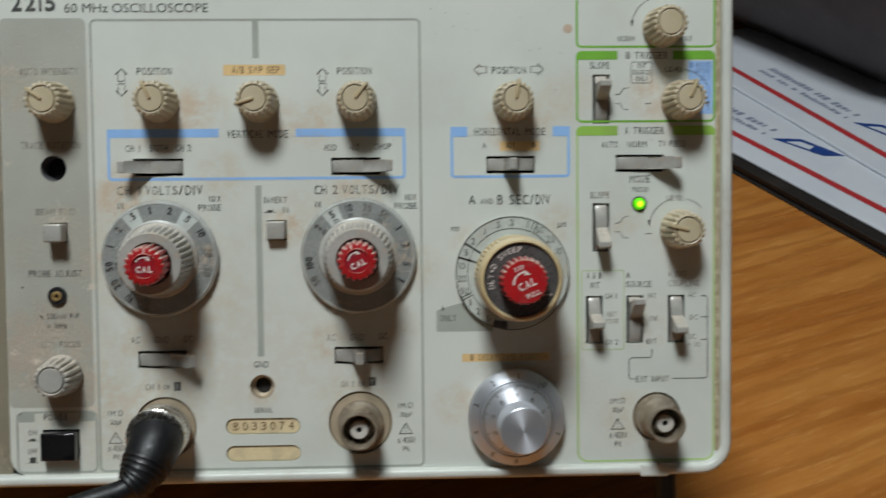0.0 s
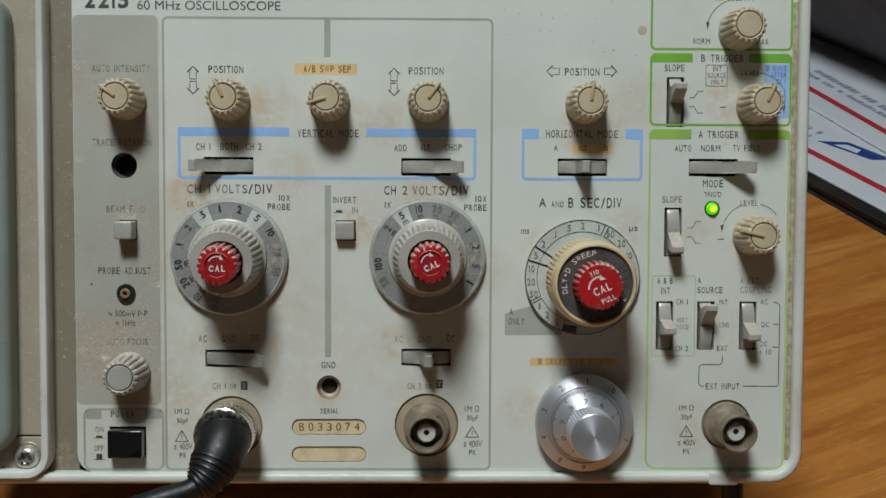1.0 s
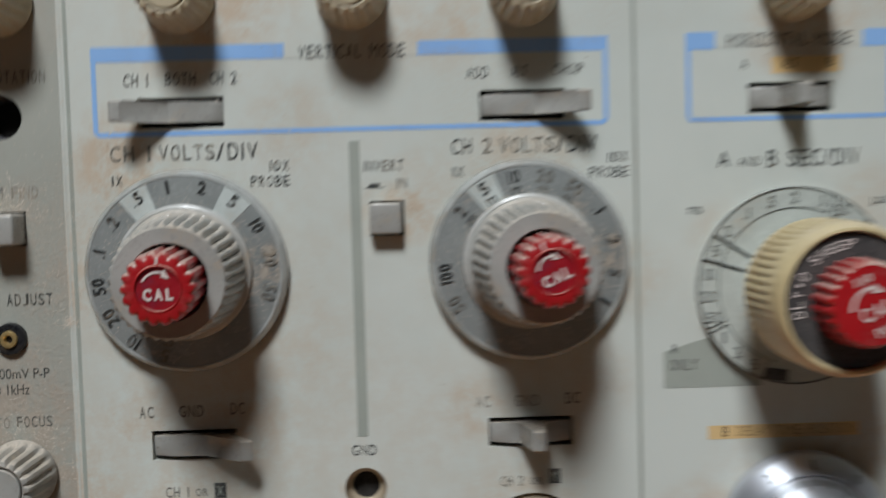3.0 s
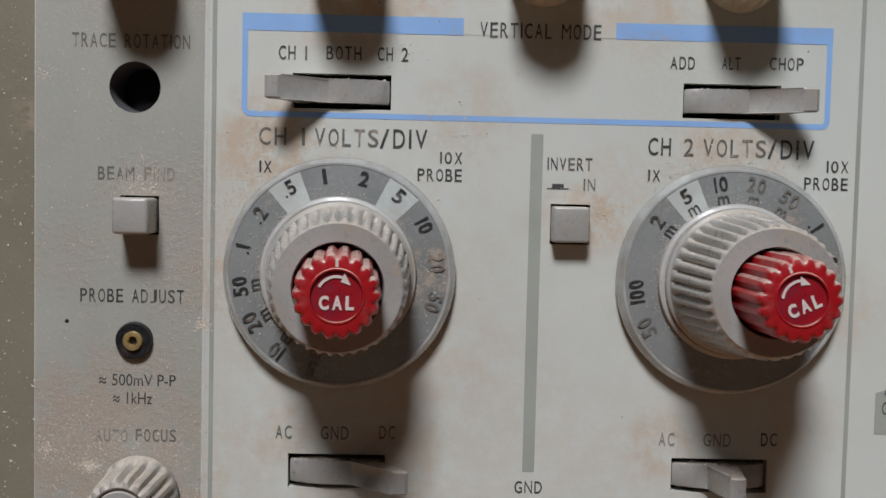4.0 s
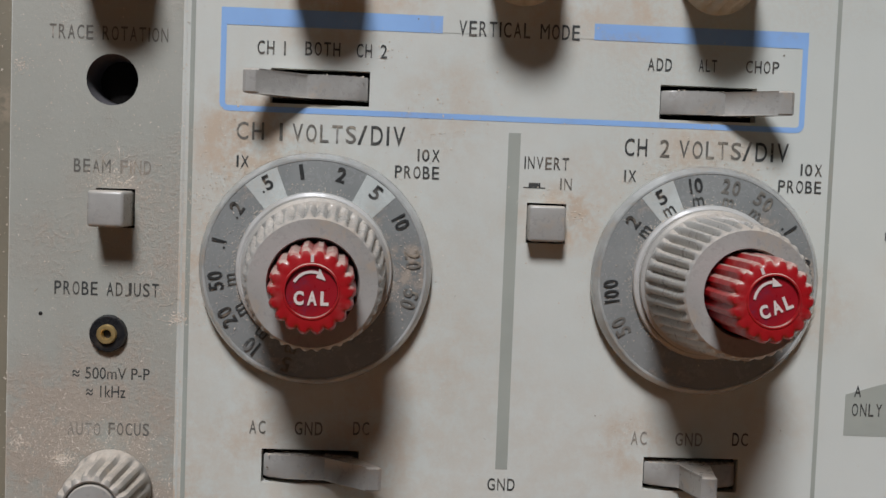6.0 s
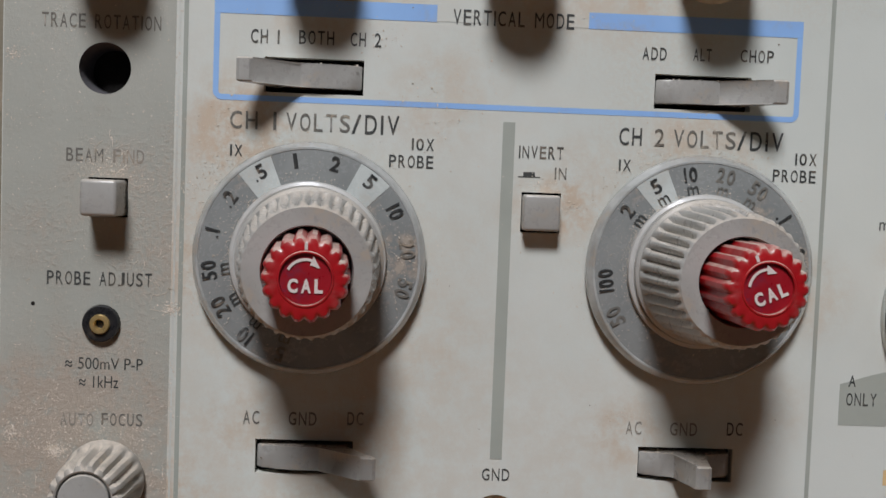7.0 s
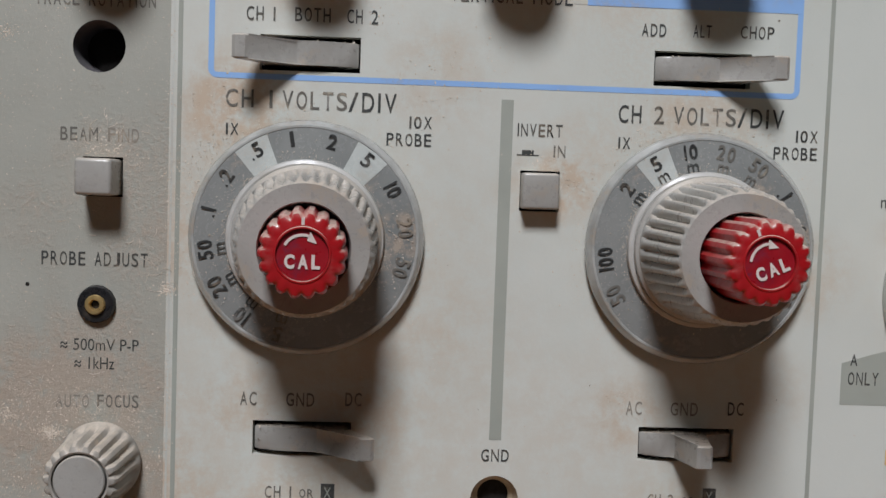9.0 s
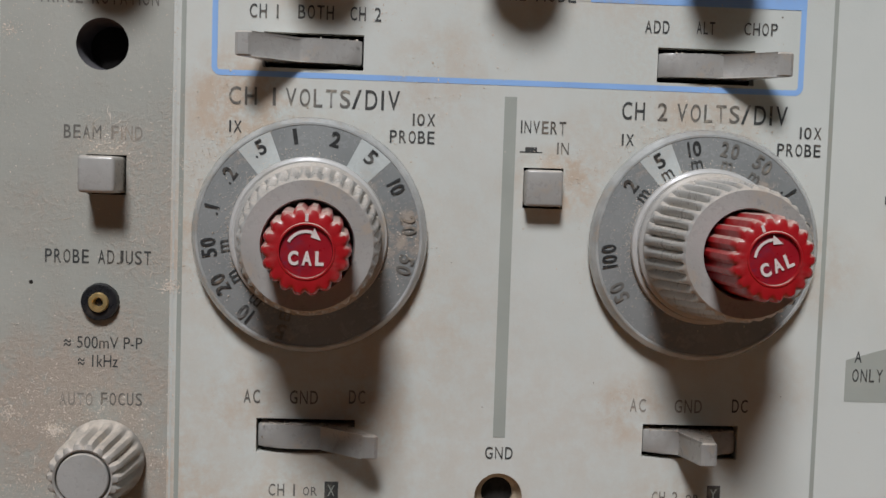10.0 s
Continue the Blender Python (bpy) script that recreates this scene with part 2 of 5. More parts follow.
def crumbs_of_dust():
    """Dust: every crumb of its own tone between tan and nearly white."""
    m = bpy.data.materials.new("dust_crumbs")
    m.use_nodes = True
    nt = m.node_tree
    bs = nt.nodes["Principled BSDF"]
    geo = nt.nodes.new("ShaderNodeNewGeometry")
    tc = nt.nodes.new("ShaderNodeTexCoord")
    col = mixed(nt, geo.outputs["Random Per Island"], lin(194, 179, 158), lin(224, 214, 200))
    col = mixed(nt, ramp(nt, noise_node(nt, tc.outputs["Object"], 700.0), 0.4, 0.7, 0.0, 0.5), col, lin(206, 194, 177))
    link(nt, col, bs.inputs["Base Color"])
    bs.inputs["Roughness"].default_value = 0.95
    return m


M["crumb"] = crumbs_of_dust()
M["led"] = glowing("lit_green_led", lin(96, 214, 10), 0.6)
M["led_core"] = glowing("led_core", lin(196, 255, 40), 1.4)
M["lamp"] = glowing("lamp_diffuser", (1.0, 0.97, 0.92, 1), 3.0)


def timber():
    """Orange-brown varnished pine boards: long grain, streaks and pores."""
    m = bpy.data.materials.new("varnished_pine")
    m.use_nodes = True
    nt = m.node_tree
    bs = nt.nodes["Principled BSDF"]
    tc = nt.nodes.new("ShaderNodeTexCoord")
    mp = nt.nodes.new("ShaderNodeMapping")
    info = nt.nodes.new("ShaderNodeObjectInfo")
    link(nt, tc.outputs["Object"], mp.inputs["Vector"])
    mp.inputs["Scale"].default_value = (1.3, 9.0, 1.0)
    off = nt.nodes.new("ShaderNodeVectorMath")
    off.operation = "ADD"
    link(nt, mp.outputs[0], off.inputs[0])
    link(nt, info.outputs["Random"], off.inputs[1])
    vec = off.outputs[0]
    broad = noise_node(nt, vec, 5.0, 6.0, 0.65)
    fibre = noise_node(nt, vec, 38.0, 8.0, 0.75)
    rings = nt.nodes.new("ShaderNodeTexWave")
    rings.wave_type, rings.bands_direction = "BANDS", "Y"
    for key, v in (("Scale", 2.2), ("Distortion", 11.0), ("Detail", 5.0), ("Detail Scale", 1.4)):
        rings.inputs[key].default_value = v
    link(nt, vec, rings.inputs["Vector"])
    col = mixed(nt, ramp(nt, broad, 0.3, 0.7), lin(194, 130, 62), lin(170, 103, 42))
    col = mixed(nt, sums(nt, "MULTIPLY", ramp(nt, rings.outputs["Fac"], 0.5, 1.0), 0.34), col, lin(140, 78, 28))
    col = mixed(nt, sums(nt, "MULTIPLY", ramp(nt, fibre, 0.5, 0.75), 0.42), col, lin(220, 166, 94))
    link(nt, col, bs.inputs["Base Color"])
    link(nt, ramp(nt, fibre, 0.3, 0.7, 0.32, 0.5), bs.inputs["Roughness"])
    b = nt.nodes.new("ShaderNodeBump")
    b.inputs["Strength"].default_value, b.inputs["Distance"].default_value = 0.25, 0.0006
    link(nt, fibre, b.inputs["Height"])
    link(nt, b.outputs["Normal"], bs.inputs["Normal"])
    return m


M["timber"] = timber()


# ---- building helpers ----
def part(name, bm, material, parent=None, label="", at=None, smooth=None):
    """Links a bmesh, in millimetres, as one mesh object under its thing or part."""
    bmesh.ops.recalc_face_normals(bm, faces=bm.faces)
    me = bpy.data.meshes.new(name)
    bm.to_mesh(me)
    bm.free()
    me.transform(Matrix.Scale(0.001, 4))
    me.materials.append(M[material])
    if smooth:
        me.shade_smooth()
        me.set_sharp_from_angle(angle=radians(smooth))
    ob = new(name, me)
    if parent:
        ob.parent = parent
    if at:
        ob.location = Vector(at) / 1000
    return tagged(ob, label)


def box(x0, y0, z0, x1, y1, z1, bevel=0.0, seg=2):
    bm = bmesh.new()
    bmesh.ops.create_cube(bm, size=1)
    for v in bm.verts:
        v.co = ((x0, x1)[v.co.x > 0], (y0, y1)[v.co.y > 0], (z0, z1)[v.co.z > 0])
    if bevel:
        bmesh.ops.bevel(bm, geom=bm.edges[:], offset=bevel, segments=seg, profile=0.5, affect="EDGES")
    return bm


def strips(bm, rings, close_ends=(False, False)):
    """Quads between rings of equally many points."""
    rows = [[bm.verts.new(p) for p in r] for r in rings]
    n = len(rows[0])
    for a, b in zip(rows, rows[1:]):
        for i in range(n):
            j = (i + 1) % n
            bm.faces.new((a[i], a[j], b[j], b[i]))
    if close_ends[0]:
        bm.faces.new(rows[0])
    if close_ends[1]:
        bm.faces.new(rows[-1])
    return bm


def lathe(profile, seg=48, ends=(False, True), flutes=0, flute=None):
    """Turned round the panel's normal. profile: (radius, height) from the panel out; flute(height) gives how deep the grooves are."""
    rings = []
    for r, h in profile:
        ring = []
        for i in range(seg):
            a = 2 * math.pi * i / seg
            rr = r
            if flutes:
                rr -= flute(h, r) * (0.5 + 0.5 * math.cos(a * flutes)) ** 2.2
            ring.append((rr * math.sin(a), -h, rr * math.cos(a)))
        rings.append(ring)
    return strips(bmesh.new(), rings, ends)


def round_rect(x0, z0, x1, z1, r, seg=6):
    pts = []
    for cx, cz, a0 in ((x1 - r, z1 - r, 0), (x0 + r, z1 - r, 90), (x0 + r, z0 + r, 180), (x1 - r, z0 + r, 270)):
        for i in range(seg + 1):
            a = radians(a0 + 90 * i / seg)
            pts.append((cx + r * math.cos(a), cz + r * math.sin(a)))
    return pts


def circle(x, z, r, seg=32):
    return [(x + r * math.cos(2 * math.pi * i / seg), z + r * math.sin(2 * math.pi * i / seg)) for i in range(seg)]


def flat(points, y=-0.04):
    """A printed area: a thin film of ink."""
    bm = bmesh.new()
    bm.faces.new([bm.verts.new((x, y, z)) for x, z in points])
    return bm


def band(outer, inner, y=-0.04):
    return strips(bmesh.new(), [[(x, y, z) for x, z in outer], [(x, y, z) for x, z in inner]])


def frame_line(x0, z0, x1, z1, r, w, y=-0.04):
    return band(round_rect(x0, z0, x1, z1, r), round_rect(x0 + w, z0 + w, x1 - w, z1 - w, max(r - w, 0.05)), y)


def stroke(points, w, y=-0.05):
    """A drawn line of width w through the points."""
    bm = bmesh.new()
    left, right = [], []
    for i, p in enumerate(points):
        a, b = Vector(points[max(i - 1, 0)]), Vector(points[min(i + 1, len(points) - 1)])
        d = (b - a).normalized()
        n = Vector((-d.y, d.x)) * w / 2
        left.append(bm.verts.new((p[0] + n.x, y, p[1] + n.y)))
        right.append(bm.verts.new((p[0] - n.x, y, p[1] - n.y)))
    for i in range(len(points) - 1):
        bm.faces.new((left[i], left[i + 1], right[i + 1], right[i]))
    return bm


def arc(x, z, r, a0, a1, seg=20):
    """Points on an arc; angles clockwise from the top."""
    return [(x + r * math.sin(radians(a0 + (a1 - a0) * i / seg)), z + r * math.cos(radians(a0 + (a1 - a0) * i / seg))) for i in range(seg + 1)]


def add(bm, other, m=None):
    """Joins a bmesh into another, moved by m."""
    me = bpy.data.meshes.new("joined")
    other.to_mesh(me)
    other.free()
    if m:
        me.transform(m)
    bm.from_mesh(me)
    bpy.data.meshes.remove(me)
    return bm


def lettering(text, bold=0.0):
    """The outlines of a word, filled, in a box from 0 to 1 both ways, with its true width over height."""
    cu = bpy.data.curves.new("word", "FONT")
    cu.body, cu.offset, cu.resolution_u = text, bold, 4
    ob = bpy.data.objects.new("word", cu)
    scene.collection.objects.link(ob)
    dg = bpy.context.evaluated_depsgraph_get()
    me = bpy.data.meshes.new_from_object(ob.evaluated_get(dg))
    bpy.data.objects.remove(ob)
    bpy.data.curves.remove(cu)
    return me


CELL = {ch: 0.5 for ch in "ABCDEFGHJKLNOPQRSTUVXYZ0123456789"}
CELL.update({"I": 0.11, "1": 0.13, "M": 0.6, "W": 0.68, " ": 0.34, "/": 0.4, ".": 0.12, "&": 0.5, "L": 0.42})


def glyph(ch, x, w, h, bold):
    me = lettering(ch, bold)
    bm = bmesh.new()
    bm.from_mesh(me)
    bpy.data.meshes.remove(me)
    xs, ys = [v.co.x for v in bm.verts], [v.co.y for v in bm.verts]
    tall = 0.17 * h if ch == "." else h
    for v in bm.verts:
        v.co = (x + (v.co.x - min(xs)) / max(max(xs) - min(xs), 1e-6) * w, 0, (v.co.y - min(ys)) / max(max(ys) - min(ys), 1e-6) * tall)
    return bm


def word(text, x, z, w, h, y=-0.07, turn=0.0, bold=0.008, centred=False):
    """A bmesh of a word that fills w by h from (x, z), or round it if centred; turn: degrees clockwise."""
    if w is None:
        w = h * sum(CELL.get(ch, 0.5) + 0.16 for ch in text) * 0.92
    if text.replace(" ", "A").isupper() and all(ch in CELL for ch in text) or text.replace(".", "").isdigit():
        # a condensed engraved face: every letter fills a cell of its own
        total = sum(CELL[ch] + 0.16 for ch in text) - 0.16
        k, pen, bm = w / total, 0.0, bmesh.new()
        for ch in text:
            if ch != " ":
                add(bm, glyph(ch, pen * k, CELL[ch] * k, h, 0.0 if ch in "MNW&" else bold))
            pen += CELL[ch] + 0.16
        c, s = math.cos(radians(turn)), math.sin(radians(turn))
        for v in bm.verts:
            a, b = v.co.x - (w / 2 if centred else 0), v.co.z - (h / 2 if centred else 0)
            v.co = (x + a * c + b * s, y, z - a * s + b * c)
        return bm
    me = lettering(text, 0.0)
    bm = bmesh.new()
    bm.from_mesh(me)
    bpy.data.meshes.remove(me)
    if not bm.verts:
        return bm
    xs, ys = [v.co.x for v in bm.verts], [v.co.y for v in bm.verts]
    sx, sy = w / max(max(xs) - min(xs), 1e-6), h / max(max(ys) - min(ys), 1e-6)
    x0, y0 = min(xs), min(ys)
    c, s = math.cos(radians(turn)), math.sin(radians(turn))
    for v in bm.verts:
        a, b = (v.co.x - x0) * sx - (w / 2 if centred else 0), (v.co.y - y0) * sy - (h / 2 if centred else 0)
        v.co = (x + a * c + b * s, y, z - a * s + b * c)
    return bm


def tube(points, radii, seg=20, ends=(True, True)):
    """A round body swept through the points."""
    rings, up = [], Vector((0, 0, 1))
    pts = [Vector(p) for p in points]
    for i, p in enumerate(pts):
        d = (pts[min(i + 1, len(pts) - 1)] - pts[max(i - 1, 0)]).normalized()
        if abs(d.dot(up)) > 0.95:
            up = Vector((0, 1, 0))
        s = d.cross(up).normalized()
        up = s.cross(d).normalized()
        rings.append([p + radii[i] * (s * math.cos(2 * math.pi * k / seg) + up * math.sin(2 * math.pi * k / seg)) for k in range(seg)])
    return strips(bmesh.new(), rings, ends)


def spline(points, steps=6):
    """Points of a smooth line through the points given."""
    pts = [Vector(p) for p in points]
    out = []
    for i in range(len(pts) - 1):
        p0, p1, p2, p3 = pts[max(i - 1, 0)], pts[i], pts[i + 1], pts[min(i + 2, len(pts) - 1)]
        for k in range(steps):
            t = k / steps
            out.append(0.5 * ((2 * p1) + (p2 - p0) * t + (2 * p0 - 5 * p1 + 4 * p2 - p3) * t * t + (3 * p1 - p0 - 3 * p2 + p3) * t ** 3))
    return out + [pts[-1]]


# ---- the room ----
def room():
    for name, x0, y0, z0, x1, y1, z1, mat in (
        ("floor", -2000, -2200, -850, 2200, 2000, -750, "floor"), ("ceiling", -2000, -2200, 1760, 2200, 2000, 1860, "wall"),
        ("wall_north", -2000, 2000, -750, 2200, 2100, 1760, "wall"), ("wall_south", -2000, -2300, -750, 2200, -2200, 1760, "wall"),
        ("wall_west", -2100, -2200, -750, -2000, 2000, 1760, "wall"), ("wall_east", 2200, -2200, -750, 2300, 2000, 1760, "wall")):
        tagged(part(name, box(x0, y0, z0, x1, y1, z1), mat), "plain %s of the room" % name.split("_")[0], name.split("_")[0], kind="structure")


room()


def ceiling_lamp():
    lamp = tagged(new("ceiling_lamp"), "round white ceiling lamp with a glowing diffuser", "lamp")
    lamp.location = LAMP_AT
    ring = [(210 * math.cos(2 * math.pi * i / 48), 210 * math.sin(2 * math.pi * i / 48)) for i in range(48)]
    rim = strips(bmesh.new(), [[(x * k, y * k, z) for x, y in ring] for k, z in ((0.9, 0), (1.0, 0), (1.0, 138), (0.9, 138))], (False, True))
    part("housing", rim, "wall", lamp, smooth=40)
    part("diffuser", strips(bmesh.new(), [[(x * k, y * k, z) for x, y in ring] for k, z in ((0.9, 4), (0.6, 9), (0.2, 12))], (False, True)), "lamp", lamp, smooth=60)


ceiling_lamp()


# ---- the table ----
def table():
    t = tagged(new("table"), "orange-brown varnished pine table with worn boards", "table")
    t.rotation_euler = (0, 0, radians(24))
    for i in range(4):
        w = 360
        y0 = -545 + i * w
        part("board", box(-900, y0 + 0.3, -28, 1000, y0 + w - 0.3, 0, 0.8, 1), "timber", t)
    for x, y in ((-840, -490), (-840, 840), (940, -490), (940, 840)):
        part("leg", box(x - 30, y - 30, -750, x + 30, y + 30, -29, 3, 1), "timber", t)


table()


# ---- the oscilloscope ----
scope = tagged(new("oscilloscope"), "old dusty beige oscilloscope, leaning back on its stand on the table", "oscilloscope")
scope.matrix_world = LEAN
W0, W1, D0, D1 = -123.0, 168.7, -82.2, 56.0          # outer edges of the front: left, right, bottom, top


def holed_plate(outline, holes, thick, y=0.0):
    """A plate with true openings: front face, back face and the walls of every edge."""
    bm = bmesh.new()
    for loop in [outline] + holes:
        front = [bm.verts.new((x, y, z)) for x, z in loop]
        for i in range(len(front)):
            bm.edges.new((front[i], front[(i + 1) % len(front)]))
    bmesh.ops.triangle_fill(bm, edges=bm.edges[:], use_beauty=True)
    for loop in [outline] + holes:
        strips(bm, [[(x, y, z) for x, z in loop], [(x, y + thick, z) for x, z in loop]])
    bmesh.ops.remove_doubles(bm, verts=bm.verts[:], dist=0.001)
    return bm


def rect(x0, z0, x1, z1):
    return [(x0, z0), (x1, z0), (x1, z1), (x0, z1)]


# the slide switches: x, z of the slot's middle, upright or not, where the lever points
SLIDES = [
    (13.15, 3.6, False, -8.5), (66.05, 3.5, False, 8.9), (108.1, 3.6, False, 0), (143.5, 3.7, False, 9.2), (13.3, -48.3, False, 8.9), (66.2, -47.95, False, 0.6),
    (132.9, 21.2, True, 3.6), (132.8, -13.8, True, -4.4), (130.9, -39.2, True, -0.6), (142.1, -39.2, True, 5.4), (153.6, -39.2, True, -2.2),
]
SLOT_L, SLOT_W = 13.3, 4.7


def slot_rect(x, z, upright):
    a, b = (SLOT_W / 2, SLOT_L / 2) if upright else (SLOT_L / 2, SLOT_W / 2)
    return rect(x - a, z - b, x + a, z + b)


JACKS = [(13.5, -67.0, 8.5), (66.4, -66.5, 8.7), (148.2, -66.2, 6.8)]
holes = [slot_rect(*s[:3]) for s in SLIDES] + [circle(*j, 40) for j in JACKS]
holes += [circle(-14.6, 3.5, 3.45, 28), circle(39.9, -56.2, 3.3, 28), circle(-14.4, -30.7, 2.55, 20), circle(143.3, -7.4, 2.05, 20)]
holes += [rect(-16.5, -16.35, -11.25, -11.05), rect(41.8, -16.4, 47.2, -10.9), rect(-19.3, -75.2, -9.5, -66.9)]
holes += [round_rect(29.8, -69.3, 50.0, -64.8, 2.2), round_rect(29.8, -76.8, 50.0, -72.3, 2.2)]
panel = part("front_panel", holed_plate(round_rect(-28.0, -79.4, 165.7, 52.6, 5.0), holes, 2.2), "panel", scope, "off-white printed control panel with dust round the knobs")
# a dark sheet gives the openings the shade of the closed inside
part("inside_shade_sheet", box(-29, 7.0, -80, 167, 9.0, 54), "dark", scope, "dark sheet that stands for the shade behind the openings")


def cabinet():
    bm = strips(bmesh.new(), [[(x, y, z) for x, z in round_rect(W0 + i, D0 + i, W1 - i, D1 - i, 8 - i)] for i, y in ((1.2, 3.0), (1.2, 250), (6, 258))], (False, True))
    part("cabinet", bm, "case", scope, "grey painted metal cabinet", smooth=40)
    out = [(0.0, 6.0), (0.0, -1.0), (0.5, -1.7), (1.1, -1.9), (2.0, -1.9), (2.6, -1.6), (2.9, -1.0), (2.9, 2.0)]
    bm = strips(bmesh.new(), [[(x, y, z) for x, z in round_rect(W0 + i, D0 + i, W1 - i, D1 - i, 8.5 - i)] for i, y in out])
    part("front_rim", bm, "rim", scope, "white moulded rim round the front", smooth=50)
    part("rim_chip", box(143.2, -2.1, -82.6, 151.2, -0.6, -79.0, 0.6), "rim", scope, "chipped raised patch of the rim")
    part("dirt_seam", box(164.35, -0.25, -76, 165.75, 0.4, 48, 0.2, 1), "dirt", panel, "brown dirt caked along the seam")
    for x in (-105, 150):
        part("rear_foot", tube([(x, 247, -81), (x, 250, -88.5)], [7, 6], 20), "rubber", scope, smooth=40)
    # the stand: a bent rod under the front
    y, low = 11.0, -216.0
    rod = spline([(153.6, y, -79), (153.6, y, -140), (153.6, y, low + 16), (150, y, low + 4), (138, y, low), (23, y, low), (-95, y, low), (-107, y, low + 4), (-110, y, low + 16), (-110, y, -140), (-110, y, -79)], 5)
    part("tilt_stand", tube(rod, [3.05] * len(rod), 16), "stand", scope, "dark bent metal stand rod", smooth=60)


cabinet()


def crt_side():
    """The surround of the screen beside the control panel: channel, white rib, dusty surround, raised frame."""
    part("channel", holed_plate(rect(-37.5, -79.4, -28.05, 52.6), [], 2, 1.6), "channel", scope, "grey dusty channel beside the panel")
    rib = [(0.0, 2.0), (0.0, -2.6), (0.4, -3.2), (1.7, -3.2), (2.3, -2.7), (2.3, 1.0)]
    bm = strips(bmesh.new(), [[(x, y, z) for x, z in round_rect(-119 + i, -80.6 + i, -34.5 - i, 55 - i, 6.5 - i)] for i, y in rib])
    part("screen_rib", bm, "rim", scope, "white moulded rib round the screen surround", smooth=50)
    part("screen_surround", box(-116.9, 0.3, -69.4, -36.9, 1.5, 52.7, 0.25, 1), "surround", scope, "beige dusty surround plate of the screen")
    part("screen_surround_corner", box(-116.9, 0.35, -78.4, -36.9, 1.5, -69.8, 0.25, 1), "surround", scope)
    bm = strips(bmesh.new(), [[(x, y, z) for x, z in round_rect(-112 + i, -73.5 + i, -43.6 - i, 48 - i, 7 - i * 0.6)] for i, y in ((0, 0.5), (0, -4.2), (0.5, -5.2), (1.6, -5.8), (7.5, -5.8), (8.5, -4))], (False, True))
    part("screen_frame", bm, "crt_frame", scope, "grey-green raised screen frame", smooth=40)
    screw = lathe([(3.3, -0.2), (3.3, 0.6), (3.05, 1.3), (2.5, 1.95), (1.75, 2.3), (1.55, 2.25), (1.35, 1.2), (0.2, 1.15)], 48)
    s = part("screw", screw, "steel", scope, "steel star-socket screw in a countersink", at=(-41.4, 0.2, -75.2), smooth=40)
    part("washer", lathe([(4.1, -0.3), (4.1, 0.05), (3.9, 0.2), (3.3, 0.2)], 32), "nickel", s, smooth=40)
    # flat dark discs paint the shade in the lobes of the star socket
    for a in range(0, 360, 60):
        c, sn = 1.45 * math.cos(radians(a)), 1.45 * math.sin(radians(a))
        part("lobe_shade", flat(circle(c, sn, 0.42, 14), -2.3), "dark", s)


crt_side()


def ink(name, bm, mat="line", parent=None, label=""):
    return part(name, bm, mat, parent or panel, label)


